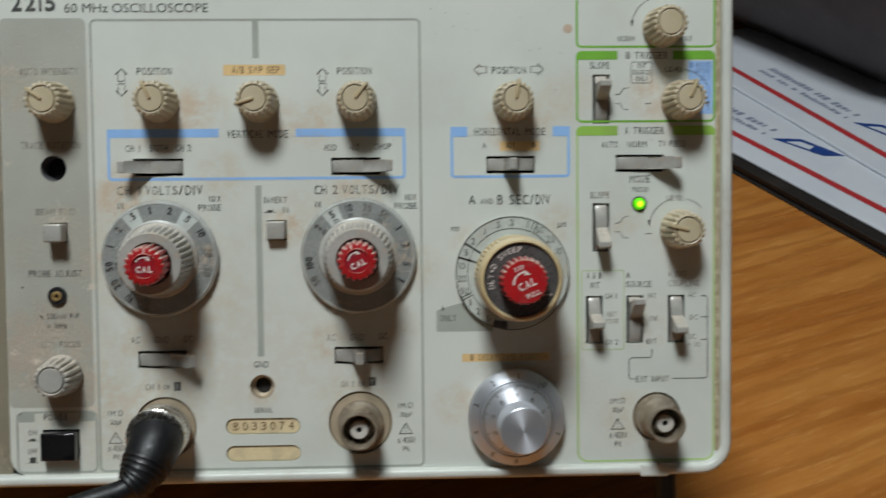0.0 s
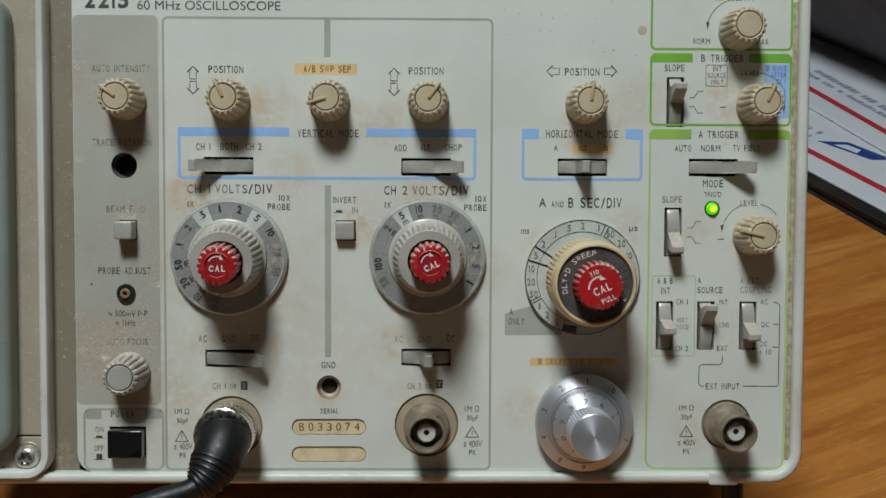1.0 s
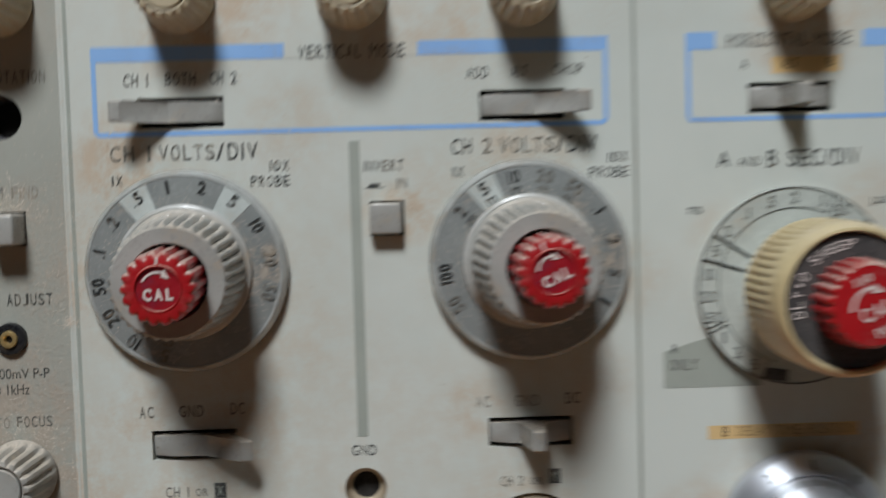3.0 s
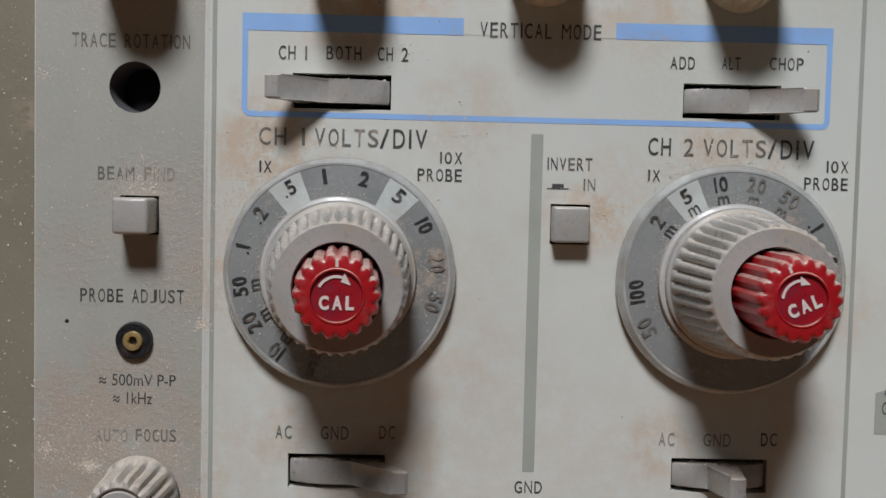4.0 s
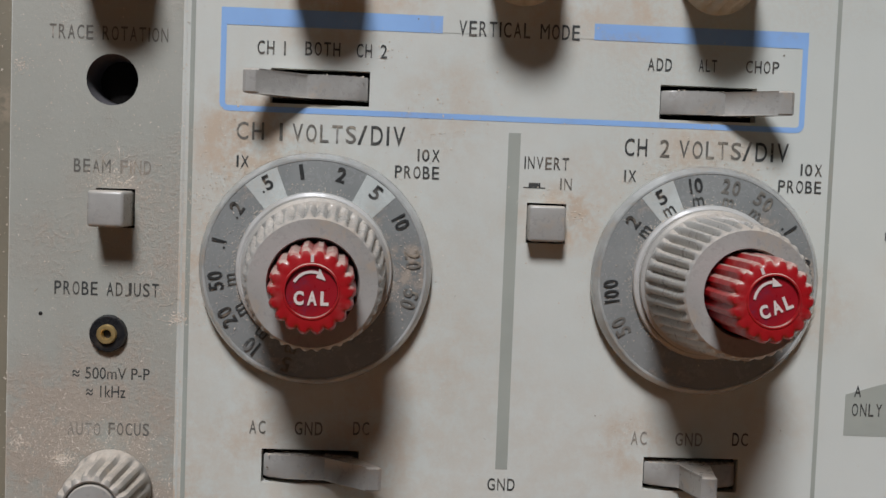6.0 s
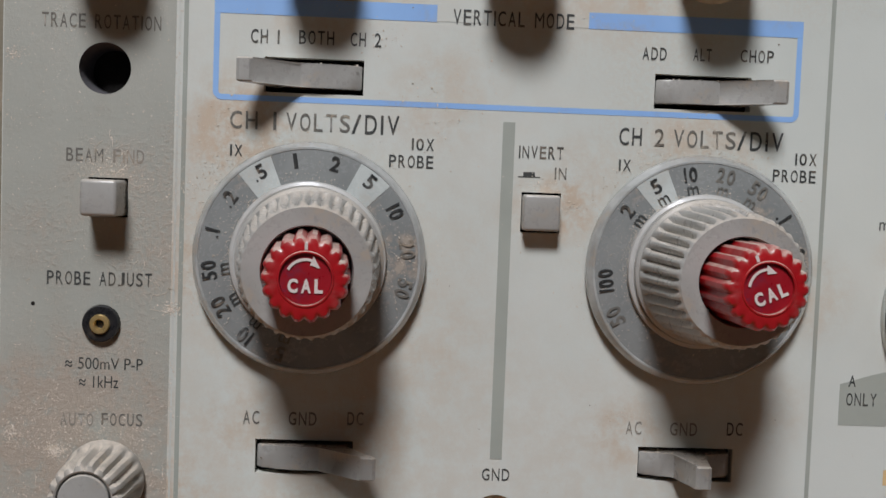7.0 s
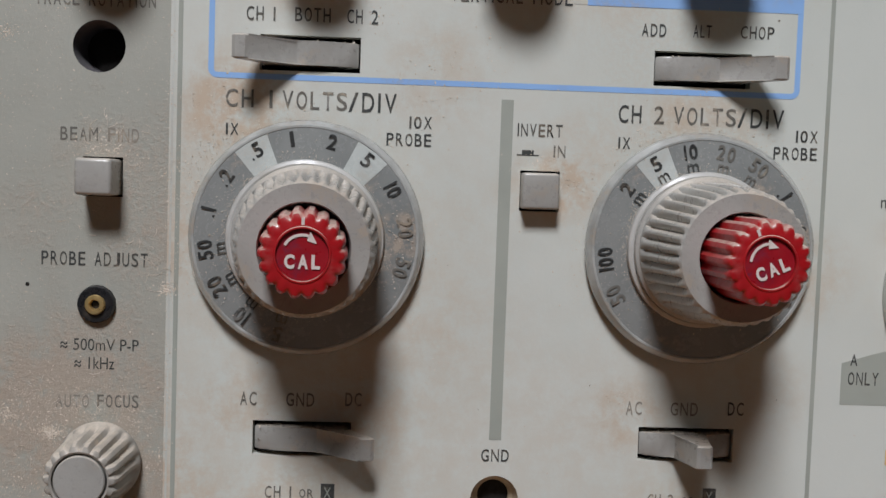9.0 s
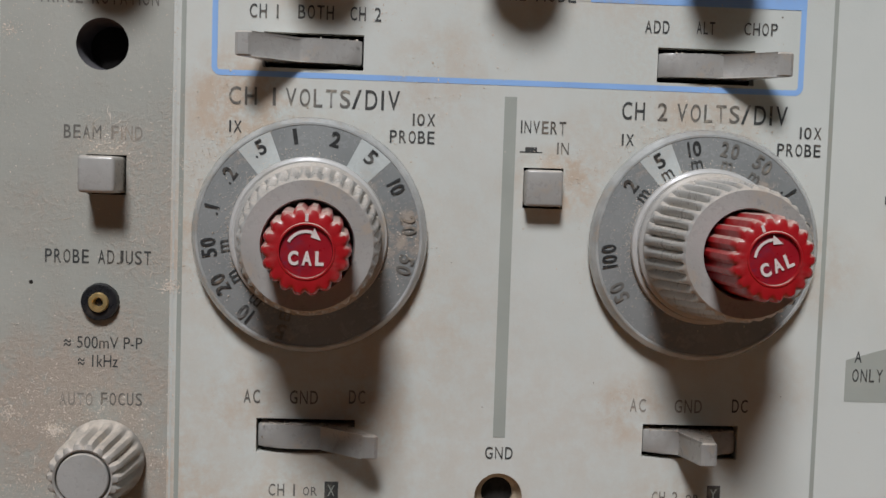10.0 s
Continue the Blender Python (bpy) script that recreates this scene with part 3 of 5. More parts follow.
def print_areas():
    # grey left column, and the power field with its grey corner tabs
    col = holed_plate([p for p in round_rect(-27.9, -60.9, -5.3, 43.3, 1.6)], [circle(-14.6, 3.5, 3.45, 28), circle(-14.4, -30.7, 2.55, 20), rect(-16.5, -16.35, -11.25, -11.05)], 0.02, -0.03)
    ink("grey_field", col, "column", label="grey printed field round the left controls")
    # flat white line for the highlight on the ridge beside the field
    ink("field_edge_highlight", stroke([(-4.9, 43.2), (-4.9, -60)], 0.28, -0.05), "rim")
    ink("frame_line", frame_line(-26.3, -78.9, -4.6, -61.9, 2.0, 0.55), "line")
    ink("tab", flat(rect(-25.6, -64.8, -21.4, -62.4)), "line")
    ink("tab", flat(rect(-9.6, -64.8, -5.3, -62.4)), "line")
    # frame round the vertical controls, with its middle bars
    ink("frame_line", frame_line(-4.3, -78.9, 83.9, 43.1, 1.6, 0.6), "line")
    ink("middle_bar", flat(rect(38.8, 32.6, 40.45, 43.0), -0.045), "line")
    ink("middle_bar", flat(rect(38.9, -47.9, 40.55, -1.5)), "line")
    # blue bracket of the vertical mode, with two bars; of the horizontal mode
    ink("blue_frame", frame_line(-0.3, 0.0, 79.5, 12.5, 1.2, 0.75), "blue")
    ink("blue_bar", flat(rect(-0.3, 11.5, 29.4, 13.8), -0.05), "blue")
    ink("blue_bar", flat(rect(50.0, 11.5, 79.5, 13.7), -0.05), "blue")
    ink("paint_gap", flat(rect(29.4, 11.6, 50.0, 12.6), -0.045), "panel")
    ink("blue_frame", frame_line(91.7, 0.0, 124.3, 12.5, 1.2, 0.75), "blue")
    ink("blue_bar", flat(rect(91.7, 11.2, 96.3, 13.9), -0.05), "blue")
    ink("blue_bar", flat(rect(119.6, 11.2, 124.3, 13.9), -0.05), "blue")
    ink("paint_gap", flat(rect(96.3, 11.6, 119.6, 12.6), -0.045), "panel")
    ink("orange_tag", flat(round_rect(30.9, 28.0, 47.5, 30.9, 0.4)), "orange")
    ink("orange_tag", flat(rect(105.2, 7.3, 116.0, 9.9)), "orange")
    ink("orange_tag", flat(rect(94.4, -50.2, 118.5, -48.0)), "orange")
    # green frames of the trigger controls
    for z0, z1, tabs in ((35.0, 52.3, None), (14.8, 34.2, 31.8), (-78.7, 13.9, 11.3)):
        ink("green_frame", frame_line(126.0, z0, 164.3, z1, 1.6 if z0 > -50 else 3.0, 0.6), "green_pale" if z0 < -50 else "green")
        if tabs:
            shade = "green_lime" if z0 < -50 else "green"
            turn = [(1.6 * (1 - math.cos(radians(q))), 1.6 * (1 - math.sin(radians(q)))) for q in range(0, 91, 15)]
            ink("green_bar", flat([(137.4, tabs), (126.0, tabs)] + [(126.0 + a, z1 - b) for a, b in turn] + [(137.4, z1)], -0.05), shade)
            ink("green_bar", flat([(152.6, z1)] + [(164.3 - a, z1 - b) for a, b in reversed(turn)] + [(164.3, tabs), (152.6, tabs)], -0.05), shade)
            ink("paint_gap", flat(rect(137.4, z1 - 0.8, 152.6, z1 + 0.1), -0.045), "panel")
    ink("blue_field", flat(rect(156.8, 17.0, 163.6, 31.4), -0.045), "blue_pale")
    ink("box_line", frame_line(141.0, 25.4, 146.9, 31.2, 0.5, 0.16), "ink")
    ink("box_line", frame_line(127.3, -47.5, 139.2, -25.5, 0.7, 0.22), "green_pale")
    # the tag beside the time switch
    ink("grey_tag", flat([(87.5, -41.8), (103, -41.8), (103, -35.0), (96, -33.6), (92, -34.6), (87.5, -36.0)], -0.035), "line")
    # open arrows by the position knobs
    up = [(0, 1.8), (1.75, 0.1), (0.95, 0.1), (0.95, -1.8), (-0.95, -1.8), (-0.95, 0.1), (-1.75, 0.1)]
    for x, z, a in ((3.9, 28.3, 0), (3.9, 24.25, 180), (57.4, 28.1, 0), (57.4, 24.1, 180), (99.9, 29.2, -90), (115.4, 29.3, 90)):
        c, s = math.cos(radians(a)), math.sin(radians(a))
        outer = [(x + px * c + pz * s, z - px * s + pz * c) for px, pz in up]
        inner = [(x + k * px * c + k * pz * s, z - k * px * s + k * pz * c) for (px, pz), k in zip(up, (0.84, 0.68, 0.78, 0.88, 0.88, 0.78, 0.68))]
        ink("arrow", band(outer, inner, -0.05), "ink")
    # warning triangles
    for x, z in ((0.15, -69.5), (78.8, -68.3), (137.3, -68.1)):
        tri = [(x - 1.95, z - 1.6), (x + 1.95, z - 1.6), (x, z + 1.7)]
        ins = [(x - 1.5, z - 1.35), (x + 1.5, z - 1.35), (x, z + 1.22)]
        ink("triangle", band(tri, ins, -0.05), "ink")
        ink("mark", flat(rect(x - 0.1, z - 0.5, x + 0.1, z + 0.5), -0.05), "ink")
        ink("mark", flat(circle(x, z - 0.9, 0.14, 8), -0.05), "ink")
    # step symbols by the slope switches, brackets, level arcs
    for z in (21.2, -13.8):
        ink("step_line", stroke([(136.7, z + 1.2), (138.0, z + 1.2), (139.0, z + 2.9), (140.4, z + 2.9)], 0.2), "ink")
        ink("step_line", stroke([(136.7, z - 1.2), (138.0, z - 1.2), (139.0, z - 2.9), (140.4, z - 2.9)], 0.2), "ink")
    for x, z, a0, a1 in ((149.5, 40.3, -75, -10), (154.7, 20.7, -15, 60), (154.4, -14.3, -80, -15), (154.4, -14.3, 15, 50)):
        ink("arc_line", stroke(arc(x, z, 8.4, a0, a1), 0.18), "ink")
    for x, z in ((141.35, 41.6), (146.1, -12.7), (162.3, 19.5)):
        ink("arrow_head", flat([(x - 0.45, z + 0.9), (x + 0.45, z + 0.9), (x, z - 1.2)], -0.05), "ink")
    ink("arc_line", stroke([(162.3, 25), (162.6, 22), (162.3, 18)], 0.2), "blue_text")
    for x, z in ((145.9, 19.9), (145.9, -15.6)):
        ink("minus", flat(rect(x - 0.9, z - 0.12, x + 0.9, z + 0.12), -0.05), "ink")
    ink("bracket_line", stroke([(160.5, -32.8), (161.7, -32.9), (162.3, -33.6), (162.3, -55.2), (161.8, -55.7), (152.6, -55.7)], 0.24), "ink")
    for z in (-38.7, -45.0):
        ink("bracket_line", stroke([(160.5, z), (162.3, z)], 0.24), "ink")
    ink("bracket_line", stroke([(146.8, -47.4), (146.8, -49.2), (146.2, -49.8), (141.2, -49.8), (140.5, -50.4), (140.5, -55.0), (141.0, -55.7), (142.0, -55.7)], 0.24), "ink")
    # push-switch symbols
    for x, z, k in ((42.7, -8.9, 0.75), (-22.1, -70.1, 0.75), (-22.1, -76.0, 1.6)):
        ink("push_symbol", flat([(x - 1.5, z), (x + 1.5, z), (x + 1.5, z + 0.15), (x + 0.8, z + 0.15), (x + 0.8, z + k), (x - 0.8, z + k), (x - 0.8, z + 0.15), (x - 1.5, z + 0.15)], -0.05), "ink")
    for x, z in ((68.9, -56.4), (16.1, -56.9)):
        ink("letter_box", flat(rect(x, z, x + 1.85, z + 2.4), -0.05), "ink")
    ink("pit", flat(circle(-23.6, -28.3, 0.28, 10), -0.06), "dark", label="small dark pit")
    ink("spot", flat(circle(123.8, 40.2, 1.25, 24), -0.035), "stain", label="round pale brown stain")


print_areas()


def label(text, x, z, w, h, mat="ink"):
    ink("printed_label", word(text, x, z, w, h), mat)


def print_words():
    ink("printed_label", word("2215", -24.5, 45.1, 11.5, 4.6, -0.07, 0, 0.03), "ink")
    label("60 MHz OSCILLOSCOPE", -10.7, 44.8, 37.9, 2.4)
    label("AUTO INTENSITY", -22.8, 28.3, 15.3, 1.85, "ink_faint")
    for x, z in ((8.0, 28.2), (61.3, 28.1), (103.1, 28.1)):
        label("POSITION", x, z, 9.3, 1.95)
    label("A/B SWP SEP", 33.3, 28.5, 12.6, 1.85, "brown_text")
    label("SLOPE", 129.9, 29.4, 5.3, 1.8)
    label("VAR HOLDOFF", 142.3, 48.3, 11.7, 1.9)
    label("NORM", 137.5, 36.7, 4.5, 1.5)
    label("MAX", 154.6, 36.7, 3.1, 1.5)
    label("B TRIGGER", 139.7, 32.0, 11.5, 1.9)
    label("INT", 143.0, 29.5, 2.3, 1.3)
    label("SOURCE", 141.5, 27.7, 5.0, 1.3)
    label("ONLY", 142.4, 26.0, 3.4, 1.3)
    label("B RUNS", 157.4, 29.6, 5.4, 1.4, "blue_text")
    label("AFTER", 158.7, 27.9, 4.1, 1.4, "blue_text")
    label("DLY", 160.3, 26.1, 2.4, 1.4, "blue_text")
    label("LEVEL", 150.6, 28.4, 4.9, 1.4)
    label("A TRIGGER", 139.4, 11.6, 10.8, 1.95)
    label("AUTO", 133.0, 8.0, 4.4, 1.7)
    label("NORM", 140.1, 8.0, 5.2, 1.7)
    label("TV FIELD", 148.7, 8.1, 7.4, 1.7)
    label("MODE", 140.7, -1.6, 5.6, 2.0)
    label("TRIG'D", 141.1, -4.2, 4.7, 1.4)
    label("SLOPE", 129.8, -5.8, 5.3, 1.8, "ink_faint")
    label("LEVEL", 151.0, -6.6, 4.7, 1.5, "ink_faint")
    label("A & B", 128.8, -27.8, 4.1, 1.7)
    label("INT", 129.8, -30.5, 2.5, 1.7)
    label("CH 1", 134.0, -33.4, 3.1, 1.5)
    label("CH 2", 134.1, -46.1, 3.3, 1.5)
    label("VERT", 134.1, -38.3, 3.0, 1.3, "ink_ghost")
    label("MODE", 134.1, -40.2, 3.4, 1.3, "ink_ghost")
    label("A", 139.7, -27.7, 1.0, 1.6)
    label("SOURCE", 139.7, -30.3, 6.9, 1.7)
    label("INT", 145.8, -33.4, 2.2, 1.4, "ink_faint")
    label("LINE", 145.9, -39.6, 2.5, 1.4, "ink_faint")
    label("EXT", 145.3, -46.0, 2.8, 1.4)
    label("A EXT", 151.4, -27.6, 5.0, 1.6, "ink_ghost")
    label("COUPLING", 151.4, -30.2, 8.5, 1.7, "ink_ghost")
    label("AC", 157.0, -33.3, 1.9, 1.4, "ink_faint")
    label("DC", 157.4, -39.5, 2.1, 1.4, "ink_faint")
    label("DC", 157.0, -44.8, 2.0, 1.4, "ink_faint")
    label("÷ 10", 156.8, -47.0, 3.4, 1.4, "ink_faint")
    label("EXT INPUT", 142.4, -56.6, 9.2, 1.7)
    for x, z in ((-1.7, -63.5), (76.8, -62.7), (135.3, -62.4)):
        label("1M Ω", x, z, 3.9, 1.55)
        label("30pF", x + 0.5, z - 2.9, 3.1, 1.8)
        label("≤ 400V", x - 0.3, z - 9.7, 5.0, 1.75)
        label("PK", x + 1.2, z - 12.0, 1.85, 1.45)
    label("B", 96.7, -49.8, 0.95, 1.6, "brown_text")
    label("DELAY TIME POSITION", 98.9, -49.8, 19.0, 1.6, "brown_faint")
    label("A", 88.7, -36.3, 1.0, 1.6)
    label("ONLY", 88.5, -39.0, 4.3, 1.8)
    label("HORIZONTAL MODE", 98.2, 11.5, 19.4, 2.05)
    label("A", 100.4, 8.0, 1.0, 1.6)
    label("ALT", 106.9, 8.0, 2.3, 1.5, "brown_text")
    label("B", 113.9, 8.1, 1.0, 1.5, "brown_text")
    label("A", 96.5, -7.1, 1.9, 2.4)
    label("AND", 99.8, -7.1, 3.3, 1.5)
    label("B SEC/DIV", 104.4, -7.3, 14.4, 2.7)
    label("ms", 91.7, -14.4, 2.2, 1.2)
    label("µs", 120.9, -13.9, 2.3, 1.6)
    label("VERTICAL MODE", 31.6, 11.3, 16.4, 2.05)
    label("ADD", 57.5, 7.7, 3.3, 1.7)
    label("ALT", 64.5, 7.8, 2.5, 1.7)
    label("CHOP", 71.0, 7.9, 4.6, 1.7)
    for dx, name, z, worn in ((0.0, "CH 1", -3.8, " VOLTS"), (52.75, "CH 2", -4.0, " VOLTS")):
        label(name, dx + 2.1, z, 6.2, 2.4, "ink_faint" if dx < 1 else "ink")
        label("VOLTS", dx + 9.6, z, 8.6, 2.4, "ink_faint")
        label("/DIV", dx + 18.4, z - 0.1, 6.4, 2.6, "ink")
        label("1X", dx + 2.2, -7.5, 1.65, 1.55)
        label("10X", dx + 26.6, -5.8, 3.0, 1.6)
        label("PROBE", dx + 23.6, -8.2, 6.0, 1.7)
        label("AC", dx + 4.9, -43.9, 2.2, 1.85, "ink_faint" if dx < 1 else "ink_ghost")
        label("GND", dx + 11.1, -43.9, 3.8, 1.85, "ink_faint" if dx < 1 else "ink_ghost")
        label("DC", dx + 19.1, -43.7, 2.2, 1.85, "ink_faint" if dx < 1 else "ink")
        label("CH 1" if dx < 1 else "CH 2", dx + 8.5, -56.6, 3.6, 1.65, "ink_faint")
        label("OR", dx + 13.2, -56.5, 1.9, 1.2, "ink_faint")
    ink("printed_label", word("X", 16.5, -56.5, 1.0, 1.5, -0.09), "line")
    ink("printed_label", word("Y", 69.3, -56.0, 1.0, 1.5, -0.09), "line")
    label("INVERT", 41.2, -6.3, 6.1, 1.7)
    label("IN", 46.2, -9.0, 1.6, 1.6, "ink_faint")
    label("GND", 37.9, -50.9, 3.8, 1.7)
    label("SERIAL", 37.6, -63.3, 4.9, 1.4)
    label("TRACE ROTATION", -23.0, 8.7, 15.7, 1.9, "ink_faint")
    label("CH 1", 4.6, 7.7, 3.8, 1.85)
    label("BOTH", 11.0, 7.8, 4.7, 1.85)
    label("CH 2", 17.9, 7.8, 4.1, 1.85)
    label("BEAM", -19.5, -9.0, 4.9, 1.8, "ink_faint")
    label("FIND", -13.3, -9.0, 4.1, 1.8, "ink_ghost")
    label("PROBE ADJUST", -21.8, -25.6, 14.0, 1.85)
    label("≈ 500mV P-P", -19.2, -37.0, 10.4, 1.6)
    label("≈ 1kHz", -17.3, -39.5, 5.3, 1.6)
    label("AUTO", -19.7, -44.8, 4.4, 1.75, "ink_ghost")
    label("FOCUS", -14.2, -44.7, 5.5, 1.75, "ink_faint")
    label("POWER", -18.9, -64.4, 6.4, 1.8)
    label("ON", -23.1, -68.4, 2.2, 1.45, "ink_faint")
    label("OFF", -23.5, -73.5, 2.6, 1.45, "ink_faint")


print_words()


# ---- controls ----
def small_knob(x, z, pointer=None, mat="beige", cap="beige"):
    """Fluted knob with an inset round cap; pointer: degrees clockwise from the top."""
    depth = lambda h, r: 0.0 if r < 4.2 or h < 1.2 or h > 9.8 else 0.6 * min(1.0, (h - 1.2) / 1.0)
    prof = [(5.2, 0.2), (5.5, 0.6), (5.5, 1.2), (5.3, 1.8), (5.1, 3.5), (4.85, 8.3), (4.72, 9.2), (4.4, 9.75), (3.75, 9.95), (3.5, 9.8), (3.46, 9.2), (3.44, 8.6)]
    k = part("knob", lathe(prof, 108, (False, False), 18, depth), mat, scope, "", (x, 0, z), 35)
    part("knob_cap", lathe([(3.26, 9.0), (3.24, 9.85), (3.1, 10.0), (1.2, 10.05)], 40), cap, k, smooth=40)
    if pointer is not None:
        bm = box(-0.42, -10.55, 0.0, 0.42, -9.6, 4.9, 0.25, 2)
        add(bm, box(-0.42, -9.9, 4.5, 0.42, -5.0, 5.25, 0.2, 1))
        p = part("pointer", bm, "beige_dark", k, smooth=40)
        p.rotation_euler = (0, radians(pointer), 0)
    return k


for x, z, a in ((-14.0, 21.0, -55), (13.6, 21.0, -27), (40.1, 21.0, -107), (66.5, 20.9, 37), (108.7, 20.6, 9), (149.6, 40.4, None), (154.7, 20.7, 23), (154.4, -14.4, -76)):
    small_knob(x, z, a)
small_knob(-13.6, -52.0, None, "focus_knob", "grey_knob")


def slide_switch(x, z, upright, pos):
    """A rocking slide: a curved slider in its slot, and a finger that leans to where it is set."""
    c = pos * 0.46
    tip, tip_h = pos, 7.4 - 0.2 * abs(pos)
    prof = [(-6.4, -4.0), (-6.4, -0.6), (-5.6, -0.1)]
    body = [(-6.4 + 12.8 * i / 10, 0.9 - 1.2 * ((-6.4 + 12.8 * i / 10) / 6.4) ** 2) for i in range(11)]
    w0, w1 = 2.0, 1.05
    left, right = c - w0, c + w0
    prof += [p for p in body if -5.6 < p[0] < left - 0.4]
    prof += [(left, 0.8), (tip - w1, tip_h - 0.3), (tip - w1 * 0.6, tip_h), (tip + w1 * 0.6, tip_h), (tip + w1, tip_h - 0.3), (right, 0.8)]
    prof += [p for p in body if right + 0.4 < p[0] < 5.6]
    prof += [(5.6, -0.1), (6.4, -0.6), (6.4, -4.0)]
    bm = bmesh.new()
    t = 1.6
    strips(bm, [[(s, -h, d) for s, h in prof] for d in (-t, t)], (True, True))
    bmesh.ops.bevel(bm, geom=[e for e in bm.edges if abs(e.verts[0].co.z - e.verts[1].co.z) < 0.01 and -e.verts[0].co.y > -3], offset=0.22, segments=1, affect="EDGES")
    ob = part("slide_switch", bm, "grey_knob", scope, "", (x, 0, z), 30)
    if upright:
        ob.rotation_euler = (0, radians(-90), 0)
    return ob


for s in SLIDES:
    slide_switch(*s)


def push_button(x0, z0, x1, z1, h, mat, bevel, label=""):
    return part("push_button", box(x0, -h, z0, x1, 5, z1, bevel, 3), mat, scope, label, smooth=40)


push_button(-16.25, -16.1, -11.5, -11.3, 5.0, "grey_knob", 0.5)
push_button(41.9, -16.05, 46.85, -11.2, 2.6, "grey_knob", 0.4)
push_button(-19.0, -74.9, -9.8, -67.3, 3.4, "button_black", 0.45, "glossy black power button")


def turned(name, profile, mat, parent, at=None, seg=48, lab="", **kw):
    return part(name, lathe(profile, seg, **kw), mat, parent, lab, at, 35)


def leaning(ob, lean):
    """Tips a knob a little on its worn shaft: sideways and up per height."""
    ob.rotation_euler = (-math.atan(lean[1]), 0, math.atan(lean[0]))
    return ob


def volts_switch(x, z, numerals, tilt, lean, windows):
    """Two knobs on one axis over a printed round skirt."""
    at = (x, 0, z)
    sk = turned("dial_skirt", [(15.5, 0.3), (15.6, 1.2), (15.45, 1.7), (14.9, 2.5), (14.8, 2.52), (10.0, 2.9)], "skirt", scope, at, 72, "clear-grey plastic skirt with printed steps")
    # bevel coloured paler than the skirt, in place of its rim highlight
    turned("skirt_edge", [(15.62, 0.5), (15.68, 1.2), (15.5, 1.75), (14.95, 2.58), (14.7, 2.62), (14.6, 2.5)], "skirt_edge", sk, None, 72, "clear bevelled edge with its highlight put into the colour", ends=(False, False))
    for a in windows:
        bm = bmesh.new()
        rows = [[bm.verts.new((px, -hh, pz)) for px, pz in arc(0, 0, rr, a - 9.5, a + 9.5, 8)] for rr, hh in ((14.6, 2.58), (10.2, 2.94))]
        for i in range(8):
            bm.faces.new((rows[0][i], rows[0][i + 1], rows[1][i + 1], rows[1][i]))
        part("window", bm, "skirt_light", sk)
    for text, a, small, faint in numerals:
        part("numeral", word(text, 13.2 * math.sin(radians(a)), 13.2 * math.cos(radians(a)), None, 2.05, -2.8, a, 0.022, True), "ink_faint" if faint else "numeral", sk)
        if small:
            part("numeral", word(small, 11.0 * math.sin(radians(a)), 11.0 * math.cos(radians(a)), 1.5, 1.3, -2.97, a, 0.0, True), "ink_faint" if faint else "ink", sk)
    depth = lambda h, r: 0.0 if r < 7 or h < 5.4 or h > 18.3 else 0.7 * min(1.0, (h - 5.4) / 0.8) * min(1.0, (18.3 - h) / 0.6)
    k = turned("outer_knob", [(9.7, 2.9), (9.8, 4.0), (9.75, 4.6), (9.35, 4.9), (9.3, 5.4), (9.2, 6.2), (8.6, 15.0), (8.35, 17.4), (8.1, 18.1), (7.7, 18.4), (5.55, 18.4), (5.4, 18.0), (5.3, 14.0)],
               "grey_knob", scope, at, 180, "grey fluted plastic knob", ends=(False, True), flutes=36, flute=depth)
    leaning(k, lean)
    # the lip's pale colour carries the highlight line at the knob's foot
    turned("knob_lip", [(10.35, 2.8), (10.45, 3.3), (10.3, 3.7), (9.9, 3.9), (9.6, 3.8)], "knob_lip", sk, None, 72, "glossy lip, pale to carry the bright highlight line", ends=(False, False))
    depth2 = lambda h, r: 0.5 if r > 4.4 else (0.3 if r > 4.0 else 0.0)
    r = turned("red_knob", [(5.1, 15.0), (5.08, 17.0), (5.02, 24.8), (4.95, 25.8), (4.6, 26.25), (4.1, 26.38), (3.2, 26.42), (3.1, 26.55), (2.95, 26.55), (2.9, 26.3), (2.88, 26.0)], "red", scope, at, 108, "red fluted knob marked with an arrow", ends=(False, False), flutes=18, flute=depth2)
    leaning(r, lean)
    turned("inset", [(2.9, 25.9), (2.86, 26.15), (0.6, 26.2)], "red_dark", r)
    t = lambda a: a + tilt
    part("arrow", stroke(arc(0, 0, 2.2, t(-62), t(20), 14), 0.32, -26.3), "white", r)
    tip = [arc(0, 0, q, t(b), t(b), 1)[0] for q, b in ((2.75, 18), (1.65, 16), (2.0, 52))]
    part("arrow_head", flat(tip, -26.3), "white", r)
    cx, cz = -0.75 * math.sin(radians(tilt)), -0.75 * math.cos(radians(tilt))
    part("lettering", word("CAL", cx, cz, 3.9, 1.6, -26.3, tilt, 0.045, True), "white", r)
    part("index_mark", stroke([arc(0, 0, 3.3, t(0), t(0), 1)[0], arc(0, 0, 4.1, t(0), t(0), 1)[0]], 0.35, -26.45), "white", r)
    return k


